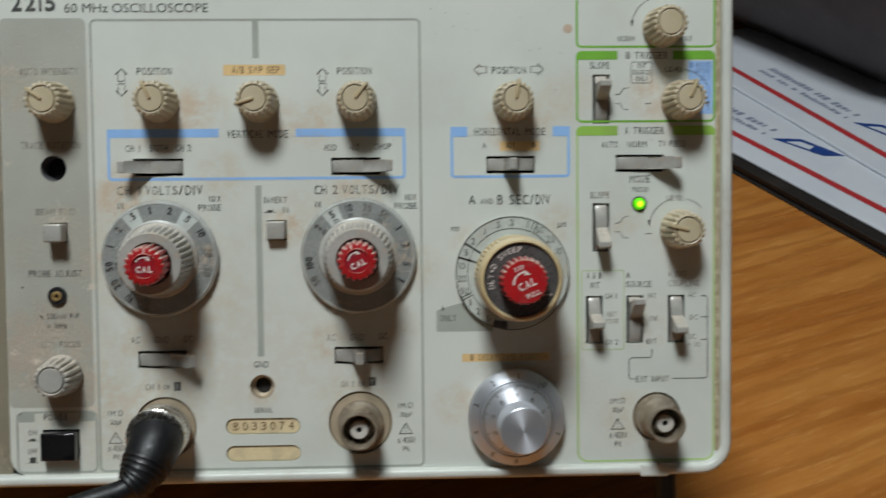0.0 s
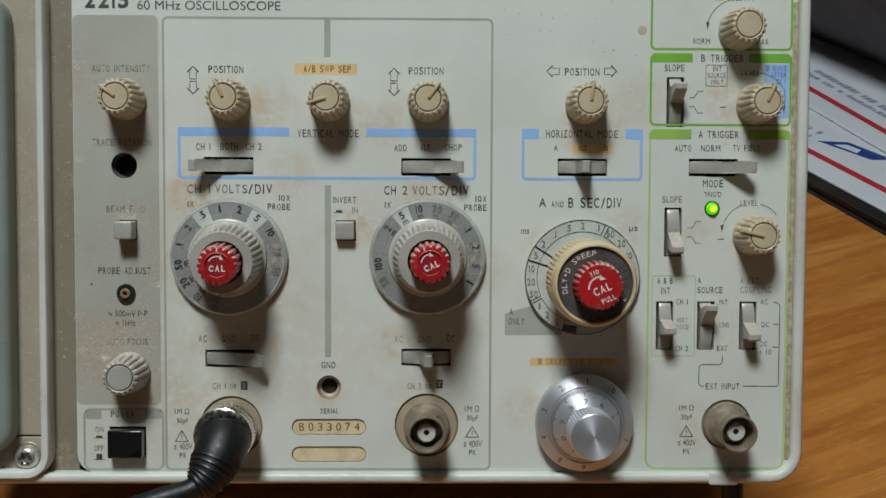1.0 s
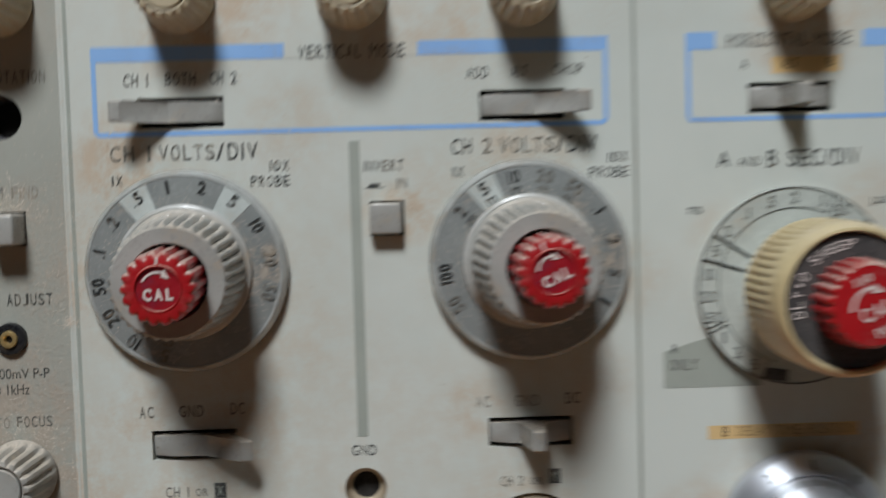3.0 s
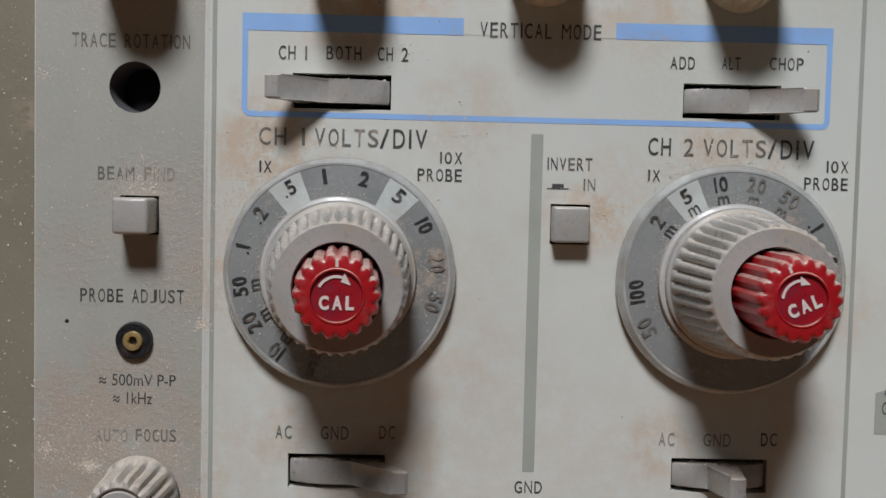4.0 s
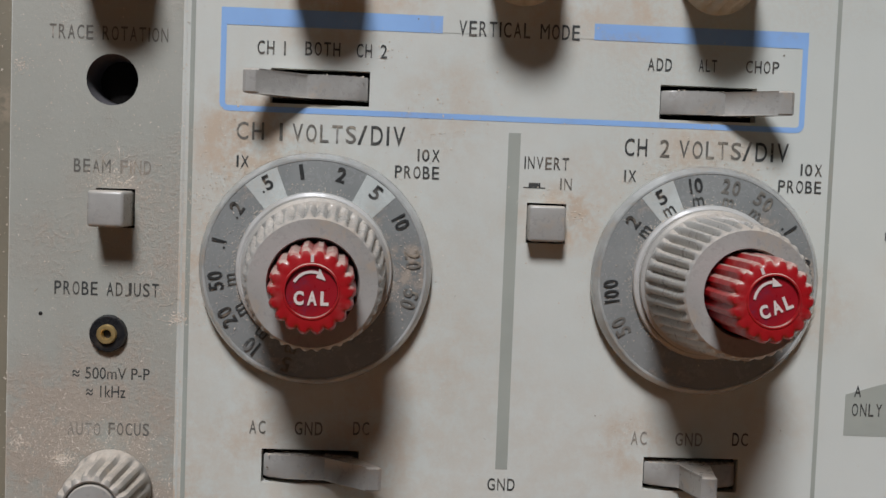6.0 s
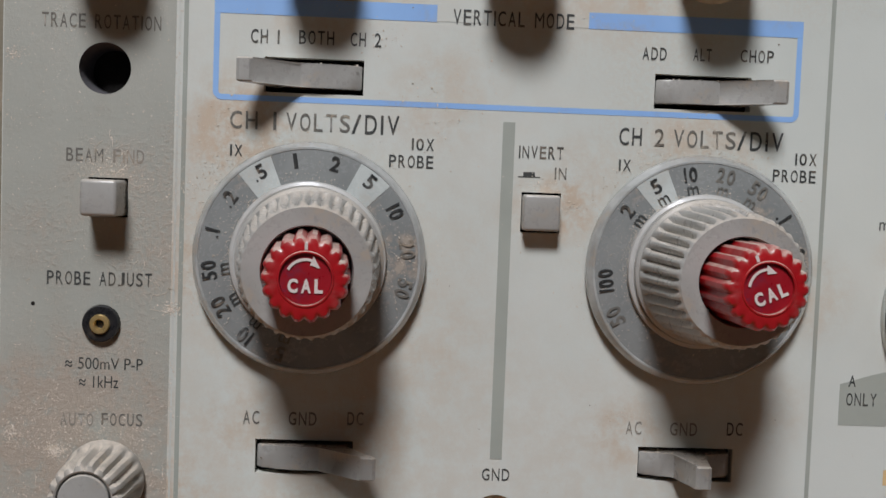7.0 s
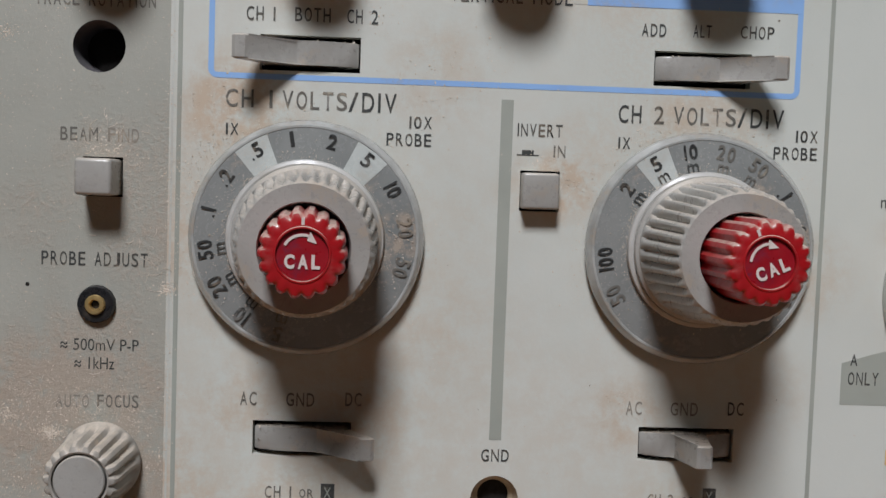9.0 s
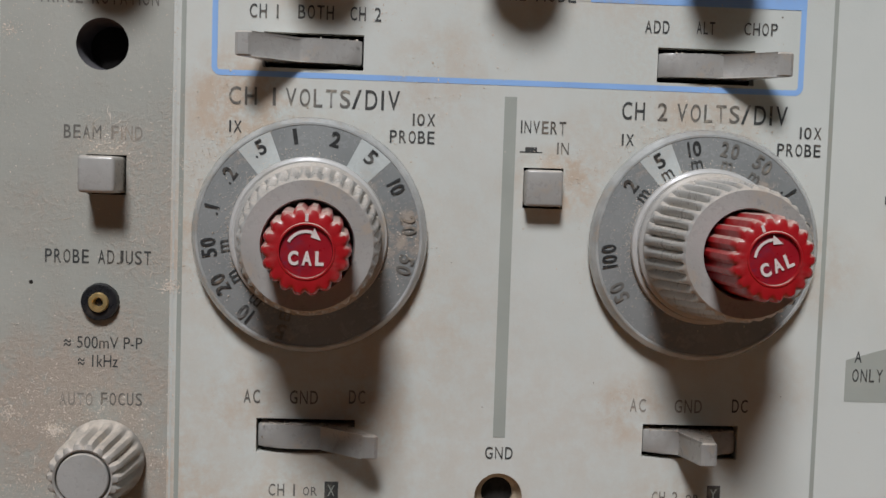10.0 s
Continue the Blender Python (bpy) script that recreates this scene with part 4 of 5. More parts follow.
volts_switch(13.35, -20.95, [(".5", -31, "", 0), ("1", -9, "", 0), ("2", 14, "", 0), ("5", 36.5, "", 0), ("10", 59, "", 0), ("20", 82, "", 1), ("50", 105, "", 1), (".2", -54, "", 0), (".1", -76, "", 0), ("50", -98, "m", 0), ("20", -120, "m", 0), ("10", -142, "m", 0), ("5", -165, "m", 1)], 0, (0.067, -0.019), (-31.2, 36.5))
volts_switch(66.5, -20.75, [("2", -53.5, "m", 0), ("5", -31.5, "m", 0), ("10", -10, "m", 0), ("20", 11, "m", 1), ("50", 32, "m", 1), (".1", 54, "", 0), (".2", 76, "", 0), (".5", 98, "", 0), ("1", 120, "", 0), ("100", -97, "", 0), ("50", -119, "", 1)], -24, (0.025, -0.001), (-31.2,))


def time_switch(x, z):
    at = (x, 0, z)
    d = turned("dial_disc", [(15.6, 0.1), (15.6, 1.0), (15.3, 1.3), (11.0, 1.35)], "disc", scope, at, 72, "clear plastic disc with printed time steps")
    part("ring_line", band(circle(0, 0, 15.55, 64), circle(0, 0, 15.3, 64), -1.42), "ink", d)
    for a0, a1 in ((-165, -118), (-114, 23), (27, 70)):
        part("ring_line", stroke(arc(0, 0, 12.3, a0, a1, 24), 0.16, -1.45), "ink", d)
    for a, w in ((-117.5, 0.2), (-114.5, 0.2), (23, 0.2), (27, 0.2), (-159, 0.2)):
        part("step_line", stroke([arc(0, 0, 12.3, a, a, 1)[0], arc(0, 0, 15.4, a, a, 1)[0]], w, -1.45), "ink", d)
    for a, dr in ((-57, 0), (-72.5, 0)):
        part("index_line", stroke([arc(0, 0, 8.5, a, a, 1)[0], arc(0, 0, 15.5, a, a, 1)[0]], 0.42, -1.5), "black", d)
    for text, a in (("50", -109), ("20", -95), ("10", -80.5), ("5", -65), ("2", -50), (".1", -33.5), (".5", -17), (".2", -1.5), (".1", 16.5), ("50", 32), ("20", 48.5), ("10", 64.5), ("1", -124), ("2", -137), ("5", -151)):
        part("numeral", word(text, 13.9 * math.sin(radians(a)), 13.9 * math.cos(radians(a)), None, 1.75, -1.5, 0, 0.0, True), "ink_grey", d)
    part("step_window", flat([(-5.0, -12.6), (-1.4, -13.2), (-1.6, -15.1), (-5.4, -14.4)], -1.47), "smoke", d, "dark window of the disc")
    turned("hub", [(8.2, 1.3), (8.2, 9.6), (7.5, 9.7)], "disc", d, None, 48, "pale hub under the knob")
    depth = lambda h, r: 0.0 if h < 10.4 or h > 20.5 else 0.6 * min(1.0, (h - 10.4) / 0.6) * min(1.0, (20.5 - h) / 2.5)
    k = turned("outer_knob", [(8.0, 9.4), (10.5, 9.6), (10.95, 10.3), (11.0, 11.2), (10.95, 16.0), (10.9, 20.0), (10.75, 22.0), (10.45, 23.2), (10.0, 23.85), (9.6, 23.9), (9.45, 23.7), (9.35, 23.0)], "cream", scope, at, 216, "cream ribbed outer knob", ends=(False, False), flutes=54, flute=depth)
    leaning(k, (-0.004, -0.004))
    ins = turned("dark_insert", [(9.3, 22.4), (9.2, 23.1), (6.2, 23.2)], "smoke", k, lab="dark lettered insert")
    del ins
    chars = "DLY'D SWEEP"
    for i, ch in enumerate(chars):
        if ch == " ":
            continue
        a = -103 + 100 * i / (len(chars) - 1)
        part("lettering", word(ch, 7.75 * math.sin(radians(a)), 7.75 * math.cos(radians(a)), 0.5 if ch == "'" else 1.0, 0.6 if ch == "'" else 1.35, -23.35, a, 0.0, True), "white", k)
    part("lettering", word("L", 7.9 * math.sin(radians(117)), 7.9 * math.cos(radians(117)), 0.8, 1.2, -23.35, 117 - 180, 0.0, True), "white", k)
    depth2 = lambda h, r: 0.0 if h > 28.5 else 0.55
    r = turned("red_knob", [(6.1, 21.0), (6.1, 24.0), (5.95, 27.3), (5.8, 28.3), (5.3, 28.75), (2.0, 28.9)], "red", scope, at, 120, "red fluted pull knob", flutes=24, flute=depth2)
    leaning(r, (0.008, -0.006))
    tilt = -24
    t = lambda a: a + tilt
    part("arrow", stroke(arc(0.1, -0.5, 2.95, t(-72), t(20), 14), 0.45, -29.0), "white", r)
    part("arrow_head", flat([arc(0.1, -0.5, q, t(b), t(b), 1)[0] for q, b in ((3.5, 18), (2.1, 16), (2.6, 52))], -29.0), "white", r)
    for text, px, pz, w, h in (("CAL", 0.15, -0.75, 4.5, 1.95), ("X10", -0.1, 3.7, 2.4, 1.15), ("PULL", 0.65, -3.6, 3.6, 1.3)):
        c, s = math.cos(radians(tilt)), math.sin(radians(tilt))
        part("lettering", word(text, px * c + pz * s, -px * s + pz * c, w, h, -29.0, tilt, 0.025, True), "white", r)


time_switch(108.25, -26.0)


def delay_dial(x, z):
    """Ten-turn counting dial of spun aluminium."""
    at = (x, 0, z)
    d = turned("dial_ring", [(12.9, 0.3), (13.2, 1.2), (13.2, 3.2), (12.9, 3.9), (10.4, 5.6), (10.2, 5.5), (10.1, 5.2)], "spun", scope, at, 96, "spun aluminium outer ring with turn numbers", ends=(False, False))
    cone = turned("dial_cone", [(10.05, 5.0), (10.0, 5.7), (6.1, 10.35), (5.9, 10.5)], "spun", scope, at, 96, "aluminium scale cone with engraved ticks", ends=(False, True))
    k = turned("dial_knob", [(5.6, 10.2), (5.7, 11.0), (6.2, 11.4), (6.28, 19.6), (6.1, 20.2), (5.8, 20.45), (0.2, 20.5)], "spun", scope, at, 96, "plain spun aluminium knob", flutes=48, flute=lambda h, r: 0.26 if 11 < h < 20 else 0.0)
    del k
    slope = math.atan2(9.4 - 5.7, 10.0 - 6.9)

    def on_cone(bm, base_r, base_h, a, lean):
        # a flat drawing about (0, 0) is laid on the cone at the angle a
        m = Matrix.Rotation(radians(a), 4, "Y") @ Matrix.Translation((0, -base_h - 0.05, base_r)) @ Matrix.Rotation(lean, 4, "X")
        bmesh.ops.transform(bm, matrix=m, verts=bm.verts)
        return bm

    for i in range(100):
        a = 31 + 3.6 * i
        ln = 2.1 if i % 10 == 0 else (1.6 if i % 5 == 0 else 1.2)
        part("tick", on_cone(flat(rect(-0.13, -ln, 0.13, 0), 0.0), 9.75, 6.0, a, -slope), "ink", cone)
    for i, ch in enumerate("6789012345"):
        part("numeral", on_cone(word(ch, 0, 0, None, 1.8, 0.0, 0, 0.0, True), 7.0, 9.28, 31 - 36 * i, -slope), "ink", cone)
    lean = math.atan2(5.6 - 3.9, 12.9 - 10.4)
    for ch, a in (("0", 39), ("1.", 3.5), ("2.", -33), ("3.", -70), ("4", -108), ("5", -145), ("6", -178), ("7", 111)):
        part("numeral", on_cone(word(ch, 0, 0, None, 1.7, 0.0, 0, 0.0, True), 11.7, 4.75, a, -lean), "ink", d)
    part("index_line", on_cone(flat(rect(-0.07, -1.2, 0.07, 1.2), 0.0), 10.9, 5.4, 33, -lean), "ink", d)


delay_dial(108.95, -65.2)


def bnc_jack(x, z, r, plugged=False):
    at = (x, 0, z)
    turned("jack_washer", [(r + 0.2, -1.6), (r - 0.2, -1.3), (r - 0.6, -0.6), (6.0, -0.5)], "tan_metal", scope, at, 40, "dusty recessed washer", ends=(False, True))
    j = turned("bnc_jack", [(6.2, -0.6), (6.2, 1.1), (6.0, 1.4), (5.3, 1.6), (5.0, 2.0), (4.8, 2.6), (4.78, 10.8), (4.95, 11.2), (4.95, 11.7), (4.75, 12.0), (4.45, 12.0), (4.25, 11.7), (4.15, 3.4)], "nickel", scope, at, 48, "dull nickel bayonet jack", ends=(False, True))
    if not plugged:
        turned("insulator", [(2.5, 3.3), (2.5, 9.0), (2.3, 9.3), (0.85, 9.3), (0.75, 9.0), (0.7, 6.0)], "ptfe", j, None, 28, ends=(False, True))
        turned("contact", [(0.68, 5.0), (0.68, 8.9), (0.4, 9.0), (0.32, 8.7), (0.3, 6.2)], "dark", j, None, 16, ends=(False, True))
        for sgn in (-1, 1):
            part("lug", tube([(sgn * 2.3, -7.6, sgn * 3.98), (sgn * 2.75, -7.6, sgn * 4.76)], [0.9, 0.9], 12), "nickel", j, smooth=40)


bnc_jack(*JACKS[0], True)
bnc_jack(*JACKS[1])
bnc_jack(*JACKS[2])


def small_fittings():
    # jack of the probe signal
    nut = lathe([(2.5, -0.5), (2.5, 0.6), (2.35, 0.9), (1.35, 0.95), (1.2, 0.6)], 6 * 4, (False, True))
    n = part("test_jack", nut, "black", scope, "black nut with a brass socket", (-14.4, 0, -30.7), 40)
    turned("socket", [(1.35, 0.3), (1.35, 1.2), (1.2, 1.45), (0.75, 1.45), (0.6, 1.2), (0.55, 0.2)], "brass", n, None, 24)
    # lit lamp in its collar
    c = turned("led_collar", [(2.05, -0.5), (2.05, 0.25), (1.85, 0.35), (1.7, 0.1)], "dark", scope, (143.3, 0, -7.4), 28, "collar of the trigger light", ends=(False, False))
    turned("led", [(1.68, -0.4), (1.68, 0.4), (1.5, 0.9), (1.0, 1.35), (0.4, 1.55)], "led", c, None, 24, "lit green indicator")
    turned("led_glow", [(0.95, 1.2), (0.8, 1.55), (0.3, 1.66)], "led_core", c, None, 20, "bright core of the light")
    # cups of the screwdriver hole and the ground socket
    turned("hole_cup", [(3.45, 0.0), (3.42, -0.2), (3.2, -1.6), (2.9, -6.5), (0.2, -6.6)], "fabric", scope, (-14.6, 0, 3.5), 28)
    turned("ground_socket", [(3.3, 0.0), (3.25, -0.2), (2.75, -1.8), (2.2, -2.2), (2.1, -6.6), (0.2, -6.7)], "tan_metal", scope, (39.9, 0, -56.2), 28, "tan ground socket")
    # dark discs above the cup floors stand for the shade deep in both holes
    turned("bore_shade", [(2.2, -2.9), (2.0, -3.0), (0.2, -3.05)], "dark", scope, (39.9, 0, -56.2), 24)
    turned("hole_shade", [(2.95, -5.0), (0.2, -5.05)], "dark", scope, (-14.6, 0, 3.5), 24)
    for z0, z1 in ((-69.3, -64.8), (-76.8, -72.3)):
        bm = strips(bmesh.new(), [[(x, y, z) for x, z in round_rect(29.8 + i, z0 + i, 50.0 - i, z1 - i, 2.2 - i)] for i, y in ((-0.1, 1.4), (0.2, 0.6), (0.5, 0.5))], (False, True))
        p = part("inset_plate", bm, "plate", scope, "cream inset plate")
        if z0 > -70:
            for i, ch in enumerate("B033074"):
                part("stamped_figure", word(ch, 32.5 + 2.5 * i, -67.05, 1.35, 2.2, 0.44, 0, 0.0, True), "brown_text", p)


small_fittings()


# ---- cable plugged into the first channel ----
def bnc_cable():
    c = tagged(new("bnc_cable"), "black coaxial cable with a chrome knurled plug, plugged into the jack", "cable")
    c.matrix_world = LEAN
    knurl = lathe([(6.6, 1.2), (6.9, 1.8), (6.9, 3.2), (7.5, 3.5), (7.5, 5.6), (7.1, 5.9), (7.1, 6.6), (7.6, 6.9), (7.65, 9.6), (7.2, 10.0), (7.15, 10.4), (7.75, 10.8), (7.75, 11.6), (7.55, 12.1), (7.1, 12.4), (6.2, 12.5)], 144, (False, True), 48, lambda h, r: 0.25 if 3.4 < h < 5.7 or 6.8 < h < 9.7 else 0.0)
    part("plug_ring", knurl, "chrome", c, "knurled chrome coupling ring", (13.5, 0, -67), 30)
    boot = spline([(13.9, -11.9, -67.0), (13.9, -14.2, -68.6), (13.1, -16.6, -71.0), (12.0, -18.6, -73.6), (10.6, -20.2, -76.0), (8.6, -21.4, -77.6)], 8)
    n = len(boot)
    rad = []
    for i in range(n):
        t = i / (n - 1)
        rad.append(7.0 - 1.4 * t if t < 0.4 else 6.44 - 2.7 * ((t - 0.4) / 0.6) ** 1.1)
    bt = part("boot", tube(boot, rad, 36), "rubber", c, "black moulded rubber boot", smooth=50)
    for k in range(6):
        i = int(n * (0.52 + 0.08 * k))
        i = min(i, n - 2)
        d = (boot[i + 1] - boot[i - 1]).normalized()
        part("boot_rib", tube([boot[i] - d * 0.5, boot[i] - d * 0.25, boot[i] + d * 0.25, boot[i] + d * 0.5], [rad[i] * 0.96, rad[i] + 0.45, rad[i] + 0.45, rad[i] * 0.96], 36, (False, False)), "rubber", bt, smooth=50)
    line = spline([(10.4, -20.3, -76.2), (7.6, -21.8, -78.0), (3.2, -22.6, -79.4), (-2.5, -23.4, -80.9), (-12, -25, -84.6), (-24, -28, -92.5), (-50, -36, -112), (-85, -45, -140), (-120, -60, -200), (-160, -80, -262.5), (-230, -60, -252.0), (-330, -20, -231.0)], 8)
    part("cable_jacket", tube(line, [2.9] * len(line), 18), "rubber", c, "black round cable jacket", smooth=60)


bnc_cable()


# ---- mailers behind ----
def mailer(name, corner, turn_deg, z, lab):
    """A card mailer with a red stripe, a blue emblem and lines of print along its near edge."""
    m = tagged(new(name), lab, "mailer", "mailers on the table")
    m.matrix_world = pose(corner[0] / 1000, corner[1] / 1000, z / 1000, 0, 0, turn_deg)
    L, B, t = 390, 240, 2.4
    part("card", box(-190, 0, 0, L - 190, B, t, 1.0, 2), "paper", m)

    def rectangle(x0, y0, x1, y1, h=t + 0.15):
        q = bmesh.new()
        q.faces.new([q.verts.new(p) for p in ((x0, y0, h), (x1, y0, h), (x1, y1, h), (x0, y1, h))])
        return q

    part("red_stripe", rectangle(-189, 19, 199, 25.5), "red_print", m)
    part("red_stripe", rectangle(-189, 205, 199, 212), "red_print", m)
    em = bmesh.new()
    em.faces.new([em.verts.new(p) for p in ((4, 40, t + 0.2), (44, 50, t + 0.2), (52, 64, t + 0.2), (16, 58, t + 0.2))])
    part("emblem", em, "blue_print", m, "blue slanted emblem")
    wh = bmesh.new()
    wh.faces.new([wh.verts.new(p) for p in ((14, 45, t + 0.3), (32, 49.5, t + 0.3), (30, 56, t + 0.3), (19, 54, t + 0.3))])
    part("emblem_gap", wh, "paper", m)
    rng = random.Random(4)
    for row, (y0, y1) in enumerate(((39, 44), (49, 55.5))):
        x = -110
        while x < -6:
            w = rng.uniform(2.2, 5.0)
            part("print_bar", rectangle(x, y0 + rng.uniform(-0.4, 0.6), min(x + w, -4), y1 + rng.uniform(-1.0, 0.5)), "grey_print", m)
            x += w + (rng.uniform(0.9, 1.4) if rng.random() < 0.8 else 6)


mailer("mailer", (311.7, 418.2), -62.1, 8.2, "white card mailer with red stripes and blue print, lying on others")
mailer("mailer", (378, 445), -70.2, 10.9, "white card mailer with red stripes on top of the stack")


# a near-black slab put in for the shaded band below the mailers
def shaded_band_slab():
    k = tagged(new("book"), "black slab under the mailers, in place of the shaded band there", "book")
    k.matrix_world = pose(0.3035, 0.4138, 0, 0, 0, -62.1)
    part("slab_face", box(-180, 0, 0, 205, 215, 1.6, 0.5, 1), "book", k)
    part("slab_core", box(-177, 3, 1.6, 203, 213, 6.4), "fabric", k)
    part("slab_face", box(-180, 0, 6.4, 205, 215, 8.0, 0.5, 1), "book", k)


shaded_band_slab()


def shading_mass():
    """A soft dark mass added on the mailers' far side; its overhang shades them."""
    b = tagged(new("bag"), "dark grey soft mass lying on the mailers, added to shade them", "bag")
    b.matrix_world = pose(0.508, 0.728, 0.0135, 0, 0, -64)
    rings = []
    for i in range(9):
        t = i / 8
        s = 1 - 0.16 * (2 * t - 1) ** 4
        rings.append([(x * s, y * s - 105 * t, 160 * t) for x, y in round_rect(-260, -140, 260, 140, 60, 8)])
    bm = strips(bmesh.new(), rings, (True, True))
    for v in bm.verts:
        v.co += Vector(noise.noise_vector(v.co / 70)) * 9 * min(1, v.co.z / 30)
        v.co.z = max(v.co.z, 0)
    part("mass_body", bm, "fabric", b, smooth=70)


shading_mass()


# ---- dust lying on the instrument ----
def dust():
    rng = random.Random(11)
    verts, faces = [], []

    def crumb(x, y, z, s):
        # a low lump with an uneven five-sided foot
        n = len(verts)
        a, e = rng.uniform(0, 6.3), rng.uniform(0.7, 1.8)
        c, sn = math.cos(a), math.sin(a)
        for k in range(5):
            r = s * rng.uniform(0.55, 1.15)
            px, pz = r * e * math.cos(k * 1.257), r / e * math.sin(k * 1.257)
            verts.append(((x + px * c - pz * sn) / 1000, y / 1000, (z + px * sn + pz * c) / 1000))
        verts.append((x / 1000, (y - s * rng.uniform(0.12, 0.4)) / 1000, (z + s * rng.uniform(-0.3, 0.3)) / 1000))
        faces.extend([(n + k, n + (k + 1) % 5, n + 5) for k in range(5)])

    def fibre(x, y, z, ln, w=0.03):
        a, bend = rng.uniform(0, 6.3), rng.uniform(-1.6, 1.6)
        n = len(verts)
        for k in range(5):
            q = a + bend * k / 4
            for side in (-w, w):
                verts.append(((x - side * math.sin(q)) / 1000, (y - 0.05 * math.sin(k * 0.8)) / 1000, (z + side * math.cos(q)) / 1000))
            x, z = x + ln / 4 * math.cos(q), z + ln / 4 * math.sin(q)
        faces.extend([(n + 2 * k, n + 2 * k + 1, n + 2 * k + 3, n + 2 * k + 2) for k in range(4)])

    def blocked(x, z):
        if any(math.hypot(x - q[0], z - q[1]) < 9 for q in JACKS) or math.hypot(x + 14.6, z - 3.5) < 3.6 or math.hypot(x - 39.9, z + 56.2) < 3.5:
            return True
        if -19.5 < x < -9 and -76 < z < -67 or 29.5 < x < 50.3 and (-69.6 < z < -64.5 or -77 < z < -72):
            return True
        if -16.6 < x < -11.1 and -16.4 < z < -11.0 or 41.7 < x < 47.3 and -16.5 < z < -10.8:
            return True
        return any(abs(x - q[0]) < (2.6 if q[2] else 6.9) and abs(z - q[1]) < (6.9 if q[2] else 2.6) for q in SLIDES)

    def size(s):
        return s * min(rng.lognormvariate(-0.2, 0.5), 2.6)

    def lay(px, pz, s, y=-0.05):
        if -27.6 < px < 164 and -78 < pz < 50 and not blocked(px, pz):
            crumb(px, y, pz, size(s))

    def clumpy(x, z, scale=0.16):
        return noise.noise(Vector((x * scale, 3.7, z * scale))) + 0.5 * noise.noise(Vector((x * scale * 3.1, 9.1, z * scale * 3.1)))

    # a thin fall of dust over the grey field, thicker towards its foot, and over the panel
    for _ in range(9000):
        px, pz = rng.uniform(-27.6, -5.0), rng.uniform(-60, 42)
        if clumpy(px, pz) > rng.uniform(-0.5, 0.75) - (0.25 if pz < -38 else 0.0):
            lay(px, pz, 0.05)
    for _ in range(4200):
        px, pz = rng.uniform(-4.6, 92), rng.uniform(-78, 42)
        if clumpy(px, pz, 0.09) > rng.uniform(-0.1, 0.9):
            lay(px, pz, 0.045)
    # thick fluff over the focus knob
    for _ in range(3600):
        px, pz = rng.uniform(-27.4, -6.0), rng.gauss(-45.6, 2.3) + 0.9 * noise.noise(Vector((rng.uniform(-27, -6), 0, 0)))
        if clumpy(px, pz, 0.35) > rng.uniform(-0.55, 0.6) + max(0.0, (px + 14) * 0.05):
            lay(px, pz, 0.065)
    for x, z, spread, n, s in ((-20.4, -48.2, 0.7, 300, 0.10), (-26.4, -46, 1.0, 220, 0.09), (-24, -56, 2.6, 300, 0.07), (-8, -52, 1.6, 160, 0.07), (-14, -10.2, 1.9, 280, 0.08), (-9.6, -12, 1.3, 80, 0.07),
                               (-5.2, -28.4, 0.7, 160, 0.10), (-4.6, -12, 2.0, 90, 0.07), (1.5, -3.0, 2.2, 150, 0.075), (0.5, -9, 2.2, 170, 0.07), (9, -5.2, 3.0, 130, 0.07), (27, -2.5, 3.0, 60, 0.07), (30, 0.3, 4.0, 60, 0.08),
                               (47.9, -12.5, 1.2, 130, 0.08), (44, -10.2, 1.6, 110, 0.07), (49, -9, 2.0, 60, 0.06), (58, -8.4, 2.0, 90, 0.07), (66, -5.0, 4.5, 260, 0.075), (73, -4.6, 2.5, 110, 0.08), (57, -43, 2.2, 90, 0.07),
                               (13, -45, 6.0, 90, 0.06), (28, -38, 4.0, 50, 0.06), (22, 9, 2.0, 60, 0.07), (13, 11, 5.0, 60, 0.06), (82, -20, 1.0, 60, 0.06), (35, 3, 4.0, 50, 0.08), (40, 14, 6.0, 60, 0.06), (-26.8, 5, 0.8, 160, 0.07), (-26.8, 30, 1.2, 120, 0.08), (-14, 26, 6.0, 100, 0.06)):
        for _ in range(n):
            lay(rng.gauss(x, spread), rng.gauss(z, spread * 0.7), s)
    # along the printed edge of the field, and round the two skirts
    for _ in range(700):
        lay(rng.gauss(-5.0, 0.35), rng.uniform(-60, 42), 0.06)
    for cx, cz, mid, wide, n in ((13.35, -20.95, -70, 45, 620), (13.35, -20.95, 100, 30, 160), (66.5, -20.75, -25, 45, 520)):
        for _ in range(n):
            a, r = rng.gauss(mid, wide), 15.9 + abs(rng.gauss(0, 1.5))
            lay(cx + r * math.sin(radians(a)), cz + r * math.cos(radians(a)), 0.06)
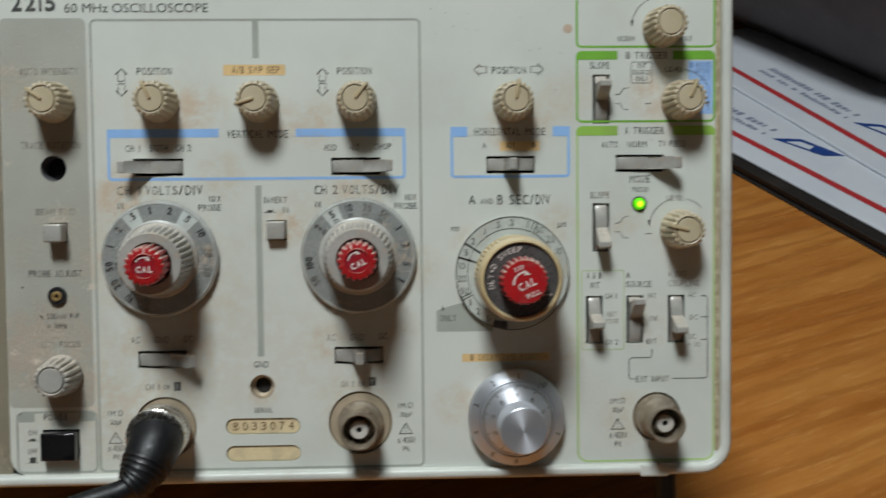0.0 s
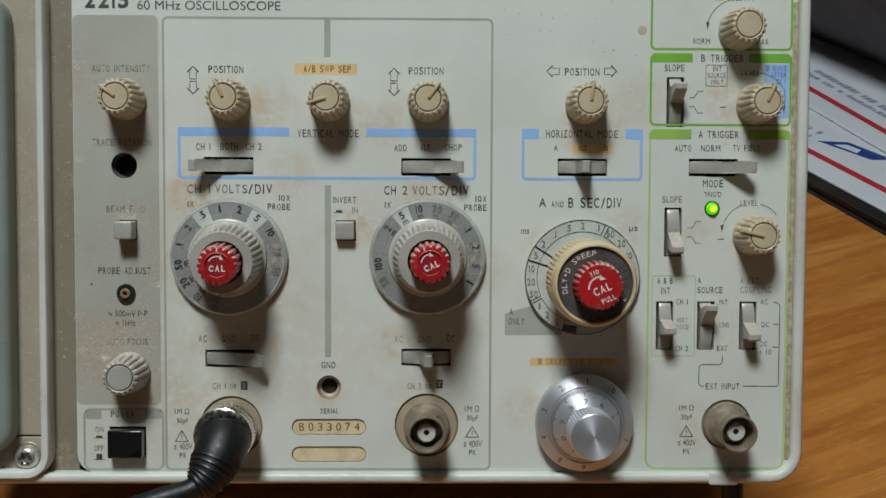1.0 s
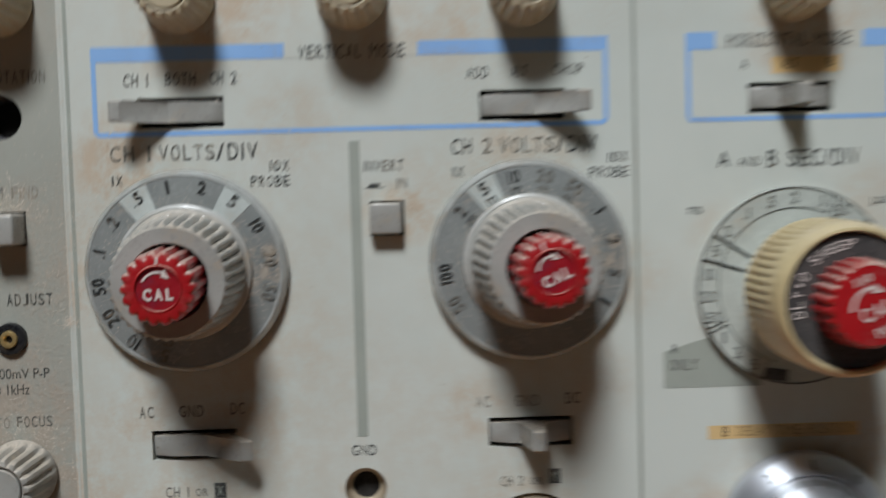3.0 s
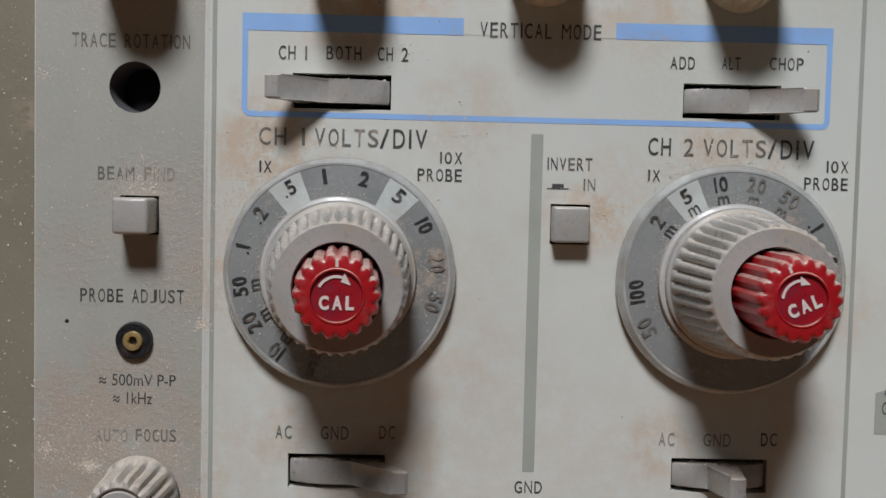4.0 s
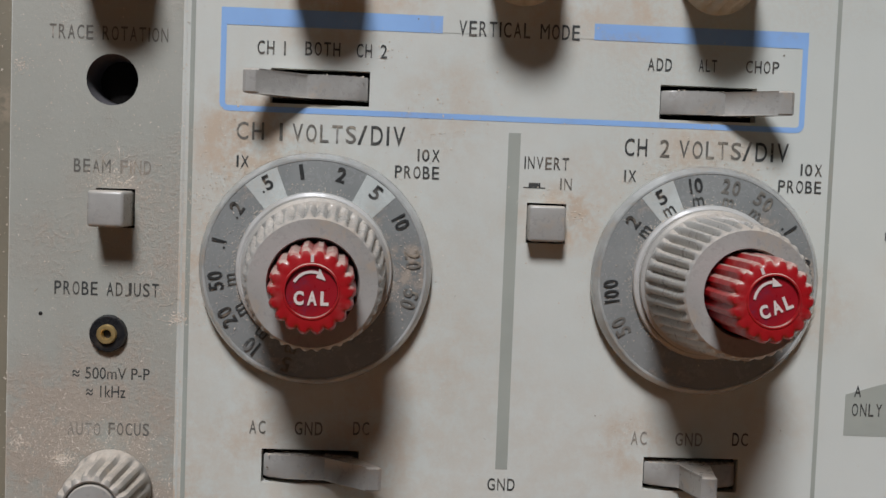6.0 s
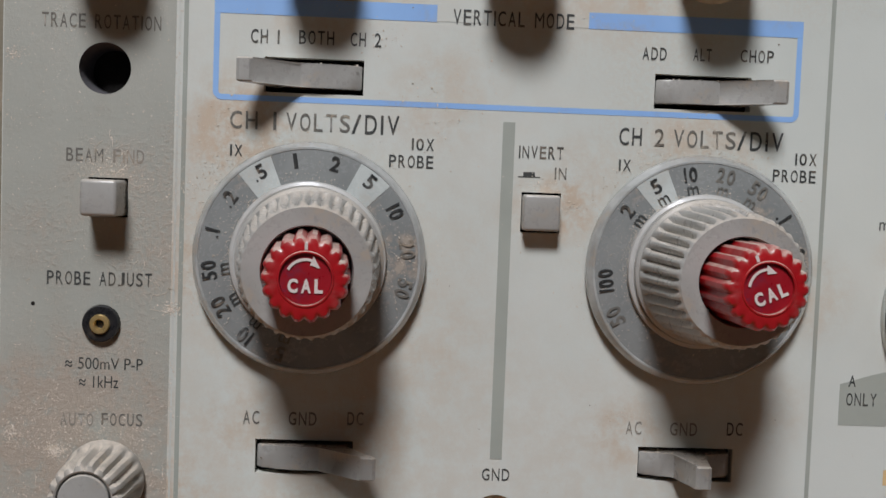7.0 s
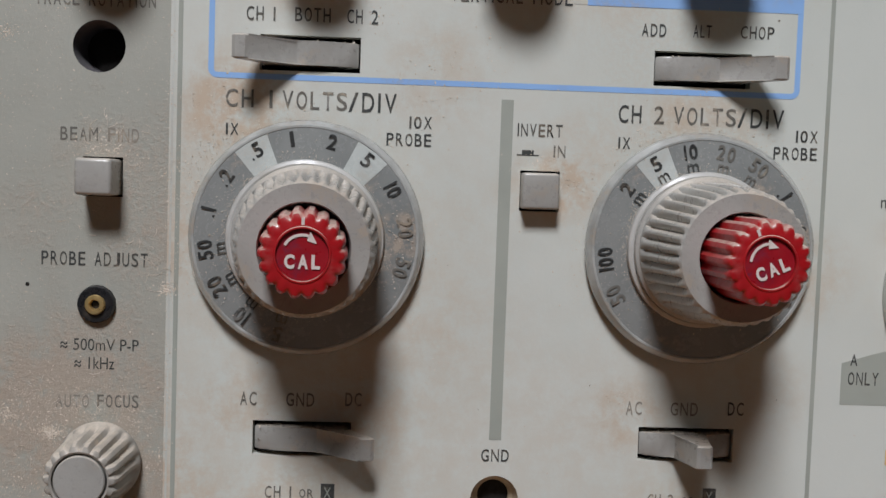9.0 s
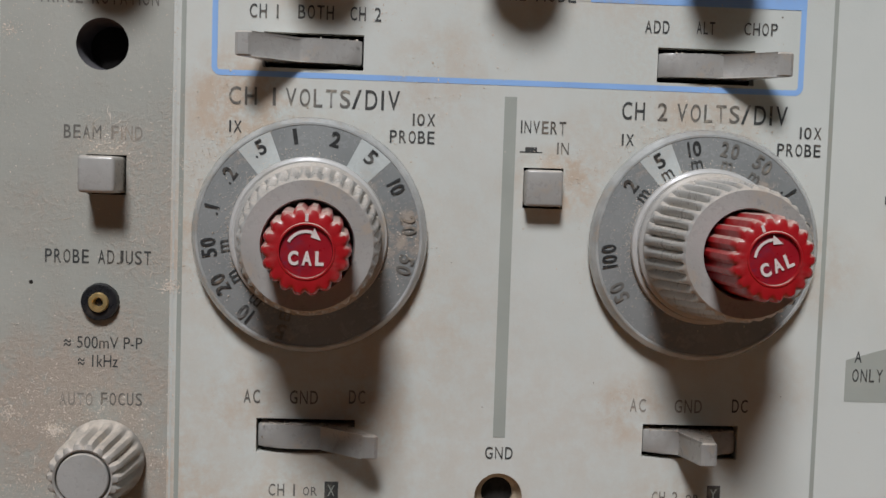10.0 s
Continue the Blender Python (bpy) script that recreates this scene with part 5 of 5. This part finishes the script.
    for cx, cz, mid in ((13.35, -20.95, -75), (66.5, -20.75, -60)):
        for _ in range(1500):
            a = rng.gauss(mid, 55)
            r = 9.9 + abs(rng.gauss(0, 0.75)) if rng.random() < 0.75 else rng.uniform(10.0, 14.6)
            if r < 14.7:
                crumb(cx + r * math.sin(radians(a)), -3.0 + (r - 9.9) * 0.075, cz + r * math.cos(radians(a)), size(0.05))
        for _ in range(260):
            a = rng.gauss(95, 22)
            r = rng.uniform(10.0, 14.4)
            crumb(cx + r * math.sin(radians(a)), -3.0 + (r - 9.9) * 0.075, cz + r * math.cos(radians(a)), size(0.055))
    # on the upper side of the slides
    for x, z, up, pos in SLIDES:
        for _ in range(70):
            if not up:
                crumb(x + rng.uniform(-5.8, 5.8), rng.uniform(-0.6, 1.0), z + 1.62, size(0.1))
    # a tuft of lint caught on the rib of the screen
    for _ in range(70):
        crumb(rng.gauss(-35.6, 0.5), -3.25, rng.gauss(-58.5, 0.8), size(0.13))
    # in the channel and on the surround of the screen
    for _ in range(420):
        crumb(rng.uniform(-33.9, -28.3), 1.55, rng.uniform(-78, 52), size(0.09))
    for _ in range(900):
        crumb(rng.uniform(-43.2, -37.2), 0.28, rng.uniform(-69, 52), size(0.08))
    for _ in range(80):
        x, z, sp = rng.choice(((-20, -46, 5), (-22, -45, 4), (-14, -20, 8), (-6, -25, 2), (-14, -9, 3)))
        x, z = rng.gauss(x, sp), rng.gauss(z, sp)
        if -27 < x < -4 and not blocked(x, z):
            fibre(x, -0.06, z, rng.uniform(0.4, 1.6))
    me = bpy.data.meshes.new("dust")
    me.from_pydata(verts, [], faces)
    me.materials.append(M["crumb"])
    ob = new("dust", me)
    ob.matrix_world = LEAN
    tagged(ob, "pale dust crumbs and lint lying on the control panel", "dust", kind="stuff")


dust()


def grit():
    """Dark specks on the upper panel."""
    rng = random.Random(5)
    bm = bmesh.new()
    for _ in range(70):
        x, z = (rng.uniform(86, 125), rng.uniform(24, 50)) if rng.random() < 0.5 else (rng.uniform(-4, 164), rng.uniform(-78, 50))
        r = rng.uniform(0.06, 0.18)
        bm.faces.new([bm.verts.new((x + r * rng.uniform(0.5, 1.2) * math.cos(q), -0.06, z + r * rng.uniform(0.5, 1.2) * math.sin(q))) for q in (0, 1.2, 2.5, 3.8, 5.1)])
    ob = part("grit", bm, "grit")
    ob.matrix_world = LEAN
    tagged(ob, "small dark specks of grit on the panel", "dust", kind="stuff")


grit()
